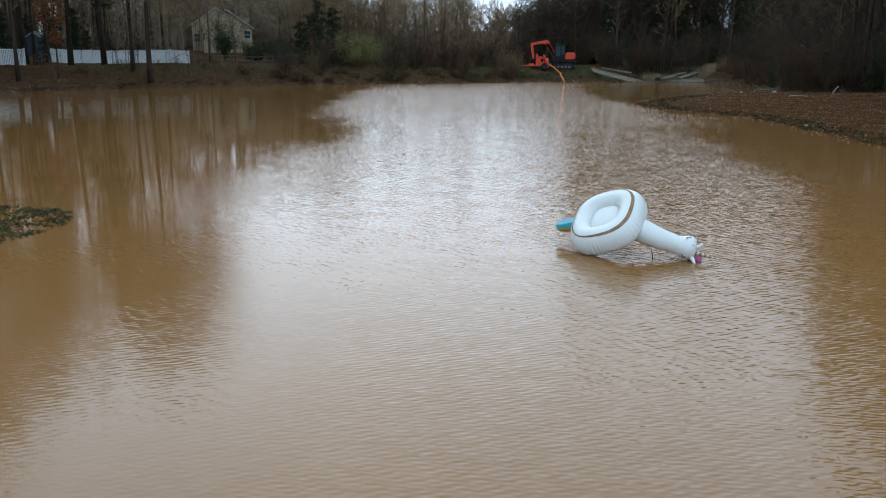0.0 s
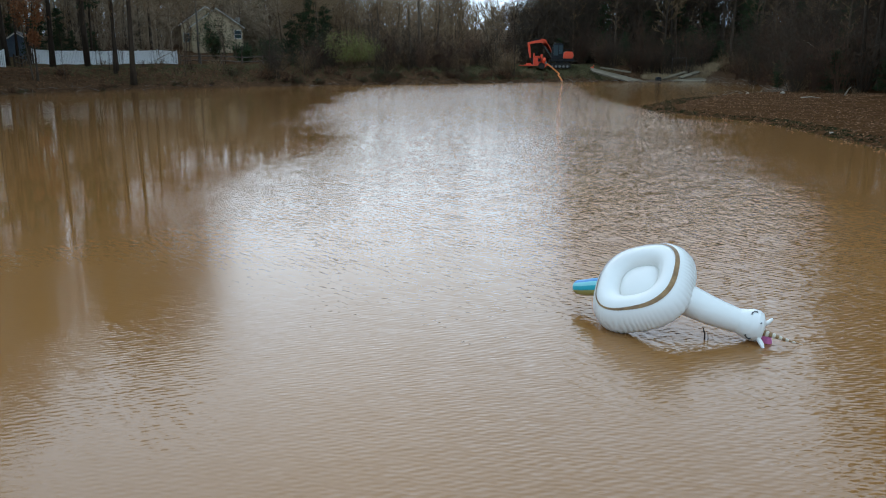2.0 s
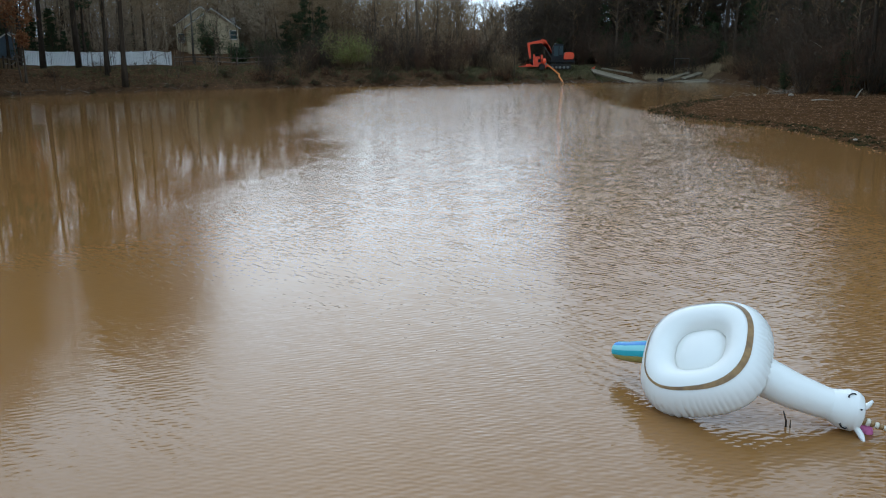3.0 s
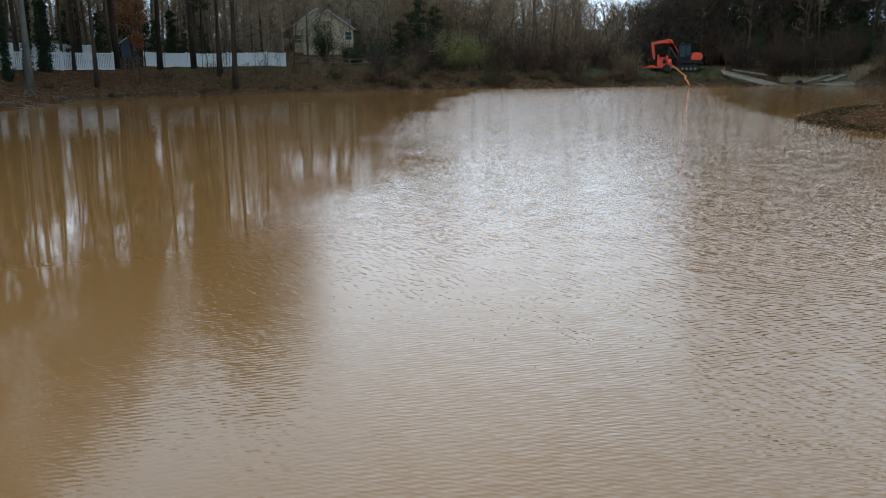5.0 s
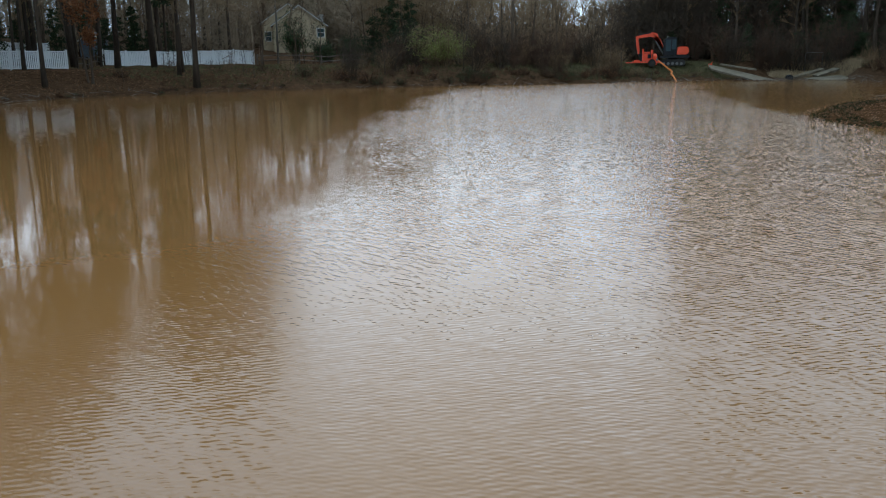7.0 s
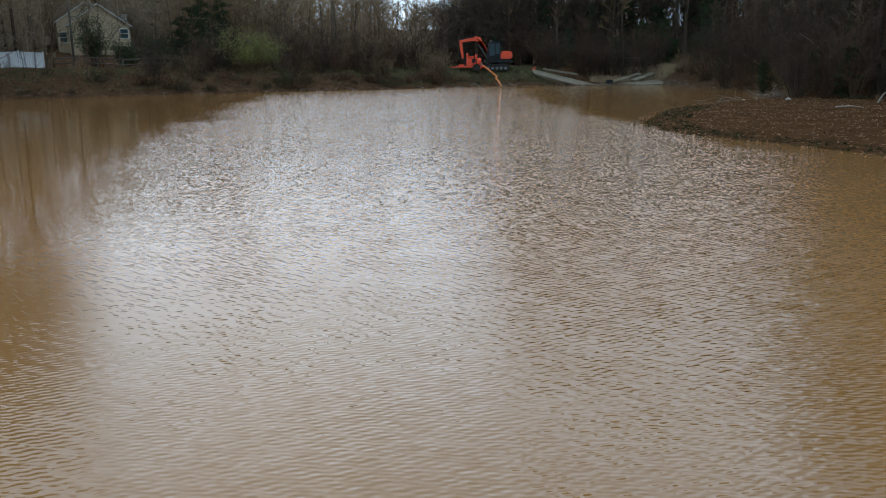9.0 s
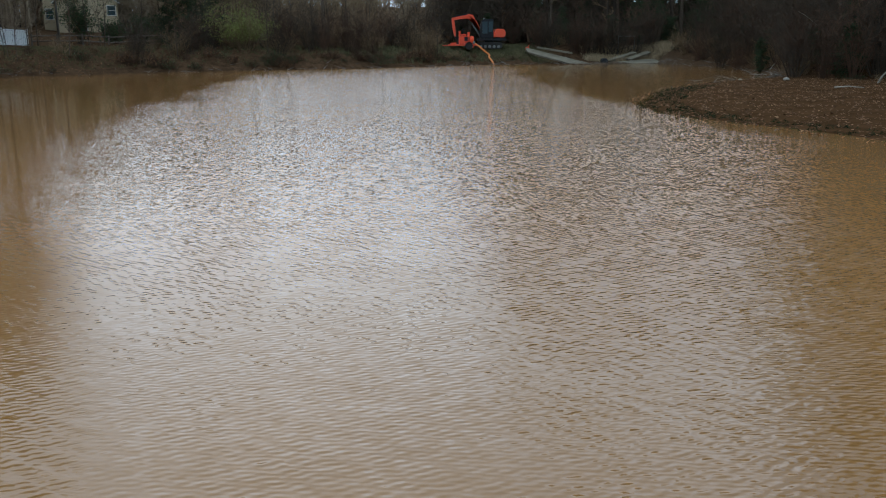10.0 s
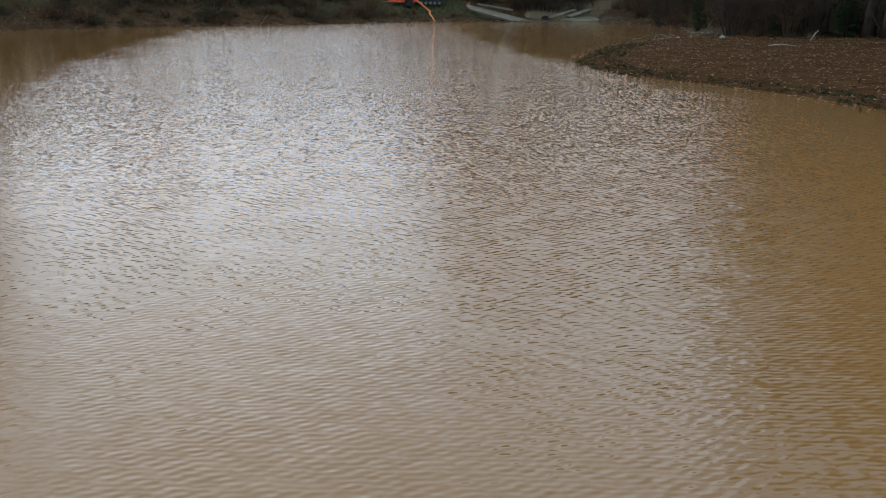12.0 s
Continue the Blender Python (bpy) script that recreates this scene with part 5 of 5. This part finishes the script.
def pipe_rail():
    x, y = 18.15, 97.5
    z = gz(x, y)
    ob = thing("pipe_railing", pose(x, y, z), "short metal pipe railing above the spillway", "railing")
    for u in (0, 1.5):
        part("post", tube_bm([(u, 0, -0.2), (u, 0, 2.4 - z)], 0.017, 8), M_STEEL, ob)
    part("rail", tube_bm([(0, 0, 2.38 - z), (1.5, 0, 2.38 - z)], 0.017, 8), M_STEEL, ob)


culvert()
pipe_rail()


# ---- the capsized unicorn float ----
def float_frame():
    n = Vector((-0.505, -0.385, 0.775)).normalized()
    neck_way = Vector((1.0, -0.12, -0.3))
    x = (neck_way - n * neck_way.dot(n)).normalized()
    y = n.cross(x)
    m = Matrix((x, y, n)).transposed().to_4x4()
    m.translation = (2.227, 13.30, 0.385)
    return m


def pool_float():
    fm = float_frame()
    ob = thing("inflatable_float", fm, "white inflatable unicorn pool float capsized on the water", "pool float")
    inv = fm.inverted()

    def rounded(a):
        c, s = abs(math.cos(a)), abs(math.sin(a))
        return (c ** 2.6 + s ** 2.6) ** (-1 / 2.6) * 0.965

    prof = [(0.30, -0.10), (0.40, -0.11), (0.465, -0.094), (0.507, -0.055), (0.522, 0.0), (0.51, 0.09), (0.475, 0.155), (0.43, 0.195), (0.37, 0.222), (0.30, 0.222), (0.248, 0.195), (0.212, 0.145), (0.205, 0.10)]
    bm = bmesh.new()
    sides = 384
    rings = []
    for i, (r, h) in enumerate(prof):
        wrinkle = max(0, 1 - abs(h + 0.04) / 0.2) if r > 0.4 else 0
        ring = []
        for k in range(sides):
            a = 2 * math.pi * k / sides
            q = r * rounded(a) + wrinkle * 0.026 * (abs(math.sin(32 * a + 1.5 * math.sin(5 * a))) ** 0.6 - 0.7) * (0.6 + 0.4 * math.sin(3 * a + 1))
            ring.append(bm.verts.new((q * math.cos(a), q * math.sin(a), h)))
        rings.append(ring)
    for a, b in zip(rings, rings[1:]):
        for k in range(sides):
            bm.faces.new((a[k], a[(k + 1) % sides], b[(k + 1) % sides], b[k]))
    bm.faces.new(rings[0][::-1])
    part("ring", bm, M_PVC, ob, "fat white inflated ring with wrinkled rim", True)
    bm = bmesh.new()
    rings = []
    for r, h in [(0.222, 0.085), (0.205, 0.125), (0.172, 0.15), (0.118, 0.165), (0.055, 0.172), (0.012, 0.174)]:
        rings.append([bm.verts.new((r * rounded(2 * math.pi * k / 64) * math.cos(2 * math.pi * k / 64), r * rounded(2 * math.pi * k / 64) * math.sin(2 * math.pi * k / 64), h)) for k in range(64)])
    for a, b in zip(rings, rings[1:]):
        for k in range(64):
            bm.faces.new((a[k], a[(k + 1) % 64], b[(k + 1) % 64], b[k]))
    bm.faces.new(rings[-1])
    part("floor_cushion", bm, M_PVC, ob, "", True)
    # gold ring printed near the rim of the face, widest towards the neck
    V, F = [], []
    for k in range(sides):
        a = 2 * math.pi * k / sides
        wide = 0.005 + 0.016 * (0.5 + 0.5 * math.cos(a + 0.35)) ** 1.5
        for s in (-1, 0, 1):
            t = 0.425 + s * wide
            h = float(np.interp(t, [0.37, 0.43, 0.475, 0.51], [0.222, 0.195, 0.155, 0.09])) + 0.004
            q = t * rounded(a)
            V.append((q * math.cos(a), q * math.sin(a), h + 0.002))
    for k in range(sides):
        for s in (0, 1):
            i, j = 3 * k + s, 3 * ((k + 1) % sides) + s
            F.append((i, j, j + 1, i + 1))
    piece("gold_stripe", V, F, M_GOLD, ob, "glittering gold printed stripe", True)

    def world_tube(name, pts, radii, mat, label="", sides=28, parent=ob, per=7):
        path = spline(pts, per)
        rr = np.interp(np.linspace(0, 1, len(path)), np.linspace(0, 1, len(radii)), radii)
        V, F = [], []
        add_tube(V, F, [inv @ p for p in path], list(rr), sides)
        return piece(name, V, F, mat, parent, label, True)

    neck = world_tube("neck", [(2.36, 13.22, 0.41), (2.56, 13.10, 0.36), (2.78, 13.0, 0.28), (2.98, 12.95, 0.215), (3.08, 12.93, 0.192)], [0.165, 0.158, 0.144, 0.129, 0.117, 0.110], M_PVC, "long white inflated neck")
    head = world_tube("head", [(3.01, 12.945, 0.21), (3.08, 12.93, 0.19), (3.14, 12.915, 0.175), (3.20, 12.90, 0.165), (3.245, 12.89, 0.158), (3.27, 12.885, 0.155)], [0.105, 0.128, 0.150, 0.148, 0.12, 0.04], M_PVC, "rounded white head with closed printed eyes", per=5)
    # horn in gold and ivory rings
    a, b = Vector((3.235, 12.83, 0.125)), Vector((3.552, 12.69, 0.06))
    horn_v = []
    for mat, nm, lab, odd in ((M_GOLD, "horn", "gold horn with pale bands", 0), (M_IVORY, "horn_band", "", 1)):
        V, F = [], []
        for k in range(12):
            if k % 2 == odd:
                p, q = a.lerp(b, k / 12), a.lerp(b, (k + 1) / 12)
                r0, r1 = 0.032 * (1 - k / 12.5), 0.032 * (1 - (k + 1) / 12.5)
                add_tube(V, F, [inv @ p, inv @ p.lerp(q, 0.5), inv @ q], [r0 * 0.85, (r0 + r1) * 0.54, r1 * 0.85], 12)
        if odd:
            piece(nm, V, F, mat, horn_v[0], lab, True)
        else:
            horn_v.append(piece(nm, V, F, mat, ob, lab, True))
    world_tube("ear", [(3.24, 12.93, 0.16), (3.31, 12.95, 0.18), (3.36, 12.97, 0.215)], [0.022, 0.022, 0.01], M_PVC, "small white ear", 12)
    world_tube("ear", [(3.19, 12.82, 0.08), (3.21, 12.76, 0.04), (3.22, 12.72, 0.0)], [0.022, 0.022, 0.01], M_PVC, "small white ear", 12)
    world_tube("forelock", [(3.25, 12.88, 0.08), (3.285, 12.87, 0.045), (3.31, 12.86, 0.0)], [0.035, 0.048, 0.03], M_PINK, "pink inflated forelock", 14)
    # closed eyes and nostril as thin raised print
    hc, right, up, near = Vector((3.165, 12.91, 0.17)), Vector((0.943, -0.334, 0)), Vector((0.11, 0.31, 0.943)), Vector((-0.315, -0.889, 0.329))

    def on_head(u, v):
        return inv @ (hc + 0.158 * (right * u + up * v + near * math.sqrt(max(0.02, 1 - u * u - v * v))))

    for cu, cv, turn in ((0.10, 0.66, 0.5), (-0.16, -0.72, 2.6)):
        V, F = [], []
        arc = [(0.17 * math.cos(t), 0.10 * math.sin(t)) for t in np.linspace(0, math.pi, 8)]
        flat = [(cu + p * math.cos(turn) - q * math.sin(turn), cv + p * math.sin(turn) + q * math.cos(turn)) for p, q in arc]
        add_tube(V, F, [on_head(*p) for p in flat], [0.005] * 8, 6)
        for t in (1, 3, 5):
            p, q = arc[t][0] * 1.5, arc[t][1] * 1.9
            add_twig(V, F, on_head(*flat[t]), on_head(cu + p * math.cos(turn) - q * math.sin(turn), cv + p * math.sin(turn) + q * math.cos(turn)), 0.004)
        piece("printed_eye", V, F, M_INK, head)
    V, F = [], []
    add_tube(V, F, [on_head(0.48, 0.10), on_head(0.53, 0.14)], [0.006, 0.006], 6)
    piece("nostril", V, F, M_INK, head)
    # rainbow tail: lengthwise stripes
    path = spline([(2.0, 13.55, 0.34), (1.84, 13.72, 0.29), (1.73, 13.85, 0.245), (1.645, 13.96, 0.215), (1.63, 13.98, 0.21)], 6)
    rad = np.interp(np.linspace(0, 1, len(path)), [0, 0.3, 0.75, 0.95, 1], [0.100, 0.094, 0.076, 0.052, 0.020])
    V, F = [], []
    add_tube(V, F, [inv @ p for p in path], list(rad), 24)
    me = mesh_of("tail", V, F, [M_AQUA, M_BLUEPVC, M_TEAL, M_LIME, M_TEAL], True)
    for p in me.polygons:
        p.material_index = 3 if (fm.to_3x3() @ p.normal).z < -0.45 else ((p.index % 24) // 2) % 5
    tail = new("tail", me)
    tail.parent = ob
    tail["label"] = "striped teal, blue and gold inflated tail"
    return ob


# lying a little nearer the middle of the pond, and scaled to its true size
AFLOAT = Matrix.Translation((1.08, 2.48, -0.012)) @ Matrix.Scale(0.905, 4) @ Matrix.Translation((-1.04, -2.54, 0))
unicorn = pool_float()
unicorn.matrix_basis = AFLOAT @ unicorn.matrix_basis


# ---- small things in and by the water ----
def stick(name, pts, r, mat, label):
    V, F = [], []
    p = [Vector(q) for q in pts]
    add_tube(V, F, [q - p[0] for q in p], [r * (1 - 0.6 * i / (len(p) - 1)) for i in range(len(p))], 6)
    ob = tagged(piece(name, V, F, mat, None, "", True), label, "stick", "driftwood")
    ob.location = p[0]
    return ob


stick("twig_stub", [(2.623, 11.88, -0.1), (2.619, 11.88, 0.045), (2.60, 11.89, 0.11)], 0.009, M_BARK_DARK, "thin dark twig standing out of the water")
stick("twig_stub", [(2.65, 11.87, -0.1), (2.643, 11.87, 0.055)], 0.007, M_BARK_DARK, "thin dark twig standing out of the water")
stick("driftwood_log", [(16.9, 52.9, gz(16.9, 52.9) + 0.05), (17.3, 52.5, gz(17.3, 52.5) + 0.1), (17.75, 52.2, gz(17.75, 52.2) + 0.04)], 0.03, M_DEAD, "pale bleached branch lying on the mud")
stick("driftwood_stick", [(20.5, 56.4, gz(20.5, 56.4) - 0.1), (20.7, 56.3, gz(20.7, 56.3) + 0.35), (20.8, 56.2, gz(20.8, 56.2) + 0.5)], 0.05, M_DEAD, "pale broken stick leaning out of the mud")
stick("fallen_branch", [(22.0, 72.0, 0.2), (22.6, 72.3, 0.9), (24.2, 72.8, 1.5), (25.5, 73.0, 1.7)], 0.02, M_DEAD, "bleached fallen branch on the bank")
stick("fallen_branch", [(23.2, 68.0, 2.6), (22.6, 67.8, 3.0), (21.9, 67.5, 3.4), (21.4, 67.3, 3.6)], 0.022, M_DEAD, "bare pale branch hanging over the bank")


def stone(x, y, s, label, seed=0):
    bm = bmesh.new()
    bmesh.ops.create_icosphere(bm, subdivisions=2, radius=s)
    for v in bm.verts:
        k = 1 + 0.22 * noise.noise(v.co * (1.6 / s) + Vector((seed, 0, 0)))
        v.co = Vector((v.co.x * k * 1.2, v.co.y * k, v.co.z * k * 0.75))
    ob = part("stone", bm, M_STONE, None, "", True)
    ob.location = (x, y, max(gz(x, y), -0.05) + s * 0.3)
    return tagged(ob, label, "stone", "stones on the mud")


stone(18.63, 61.6, 0.14, "pale rounded stone at the mud's edge", 1)
stone(16.8, 63.0, 0.08, "small white stone in the shallows", 2)
stone(11.0, 32.1, 0.06, "small white stone on the mud flat", 3)
stone(-30.9, 45.0, 0.15, "pale stone at the leafy shore", 4)


def leaf_litter():
    r = random.Random(8)
    V, F = [], []
    pts = []
    while len(pts) < 15000:
        x, y = r.uniform(5, 24), r.uniform(22, 66)
        pts.append((x, y))
    P = np.array(pts)
    d = shore_distance(P[:, 0], P[:, 1])
    keep = P[(d > -0.6) & (d < 14)]
    z = ground_z(keep[:, 0], keep[:, 1])
    for (x, y), h in zip(keep, z):
        add_leaf(V, F, Vector((x, y, max(float(h), 0.0) + 0.025)), r.uniform(0.06, 0.13), r, 0.75)
    tagged(piece("mud_leaves", V, F, M_LITTER), "brown leaves strewn over the wet mud flat", "leaf litter", kind="stuff")
    V, F = [], []
    P = np.array([(r.uniform(-52, -22), r.uniform(38, 82)) for i in range(28000)])
    d = shore_distance(P[:, 0], P[:, 1])
    keep = P[(d > 0.1) & (d < 13)]
    z = ground_z(keep[:, 0], keep[:, 1])
    for (x, y), h in zip(keep, z):
        add_leaf(V, F, Vector((x, y, float(h) + 0.03)), r.uniform(0.08, 0.18), r, 0.6)
    tagged(piece("bank_leaves", V, F, M_LITTER), "fallen brown leaves covering the bank", "leaf litter", kind="stuff")


def grass_tufts(name, label, n, x0, x1, y0, y1, dmin, dmax, h, mat, seed):
    r = random.Random(seed)
    P = np.array([(r.uniform(x0, x1), r.uniform(y0, y1)) for i in range(n)])
    d = shore_distance(P[:, 0], P[:, 1])
    keep = P[(d > dmin) & (d < dmax)]
    z = ground_z(keep[:, 0], keep[:, 1])
    V, F = [], []
    for (x, y), g in zip(keep, z):
        o = Vector((x, y, float(g) - 0.02))
        for k in range(6):
            w = Vector((r.gauss(0, 0.45), r.gauss(0, 0.45), 1)).normalized()
            add_twig(V, F, o + Vector((r.gauss(0, 0.08), r.gauss(0, 0.08), 0)), o + w * h * r.uniform(0.5, 1.2), 0.012)
    tagged(piece(name, V, F, mat), label, "grass", kind="stuff")


leaf_litter()
grass_tufts("dam_grass", "rough green and straw grass on the dam", 5200, -8, 10.5, 88, 100, 0.5, 8, 0.32, M_GRASS, 1)
grass_tufts("bank_grass", "sparse grass along the northern bank", 5000, -38, -6, 72, 100, 1.0, 12, 0.3, M_GRASS, 2)
grass_tufts("lawn_grass", "green lawn edge below the white fence", 5000, -52, -24, 78, 108, 11, 22, 0.14, M_GRASS, 3)
grass_tufts("straw_grass", "tall dry straw-coloured grass above the spillway", 1600, 15.0, 23, 95.0, 99.5, 0.8, 6, 0.6, M_STRAW, 4)
grass_tufts("mud_weeds", "dark low weeds along the edge of the mud flat", 5000, 4, 14, 22, 58, -0.2, 1.3, 0.10, M_WEED, 5)


def pond_weed():
    r = random.Random(6)
    V, F = [], []
    for i in range(24000):
        a, q = r.uniform(0, 6.28), math.sqrt(r.random())
        x, y = -7.35 + 2.1 * q * math.cos(a) * (1 + 0.15 * math.sin(3 * a)), 12.1 + 2.9 * q * math.sin(a) * (1 + 0.2 * math.sin(2 * a + 1))
        if noise.noise(Vector((x * 2.5, y * 2.5, 3))) < r.uniform(-0.5, 0.15) + 0.3 * (q - 0.9):
            continue
        add_leaf(V, F, Vector((x, y, r.uniform(-0.012, 0.016))), r.uniform(0.04, 0.09), r, 0.8)
    tagged(piece("pond_weed", V, F, M_WEED), "mat of dark green weed floating on the pond", "water weed", kind="stuff")


pond_weed()


def shore_debris():
    r = random.Random(9)
    V, F = [], []
    for i in range(640):
        k = r.randrange(len(SHORE))
        x, y = SHORE[k] + np.array((r.gauss(0, 0.6), r.gauss(0, 0.6)))
        if y < 38 or (x > 3 and y < 60):
            continue
        z = max(gz(x, y), 0) + 0.04
        a = r.uniform(0, 6.28)
        q = r.uniform(0.3, 1.3)
        add_twig(V, F, Vector((x, y, z)), Vector((x + q * math.cos(a), y + q * math.sin(a), z + r.uniform(0, 0.35))), r.uniform(0.015, 0.035))
    tagged(piece("shore_debris", V, F, M_WOOD), "broken sticks and driftwood along the waterline", "driftwood", kind="stuff")


shore_debris()
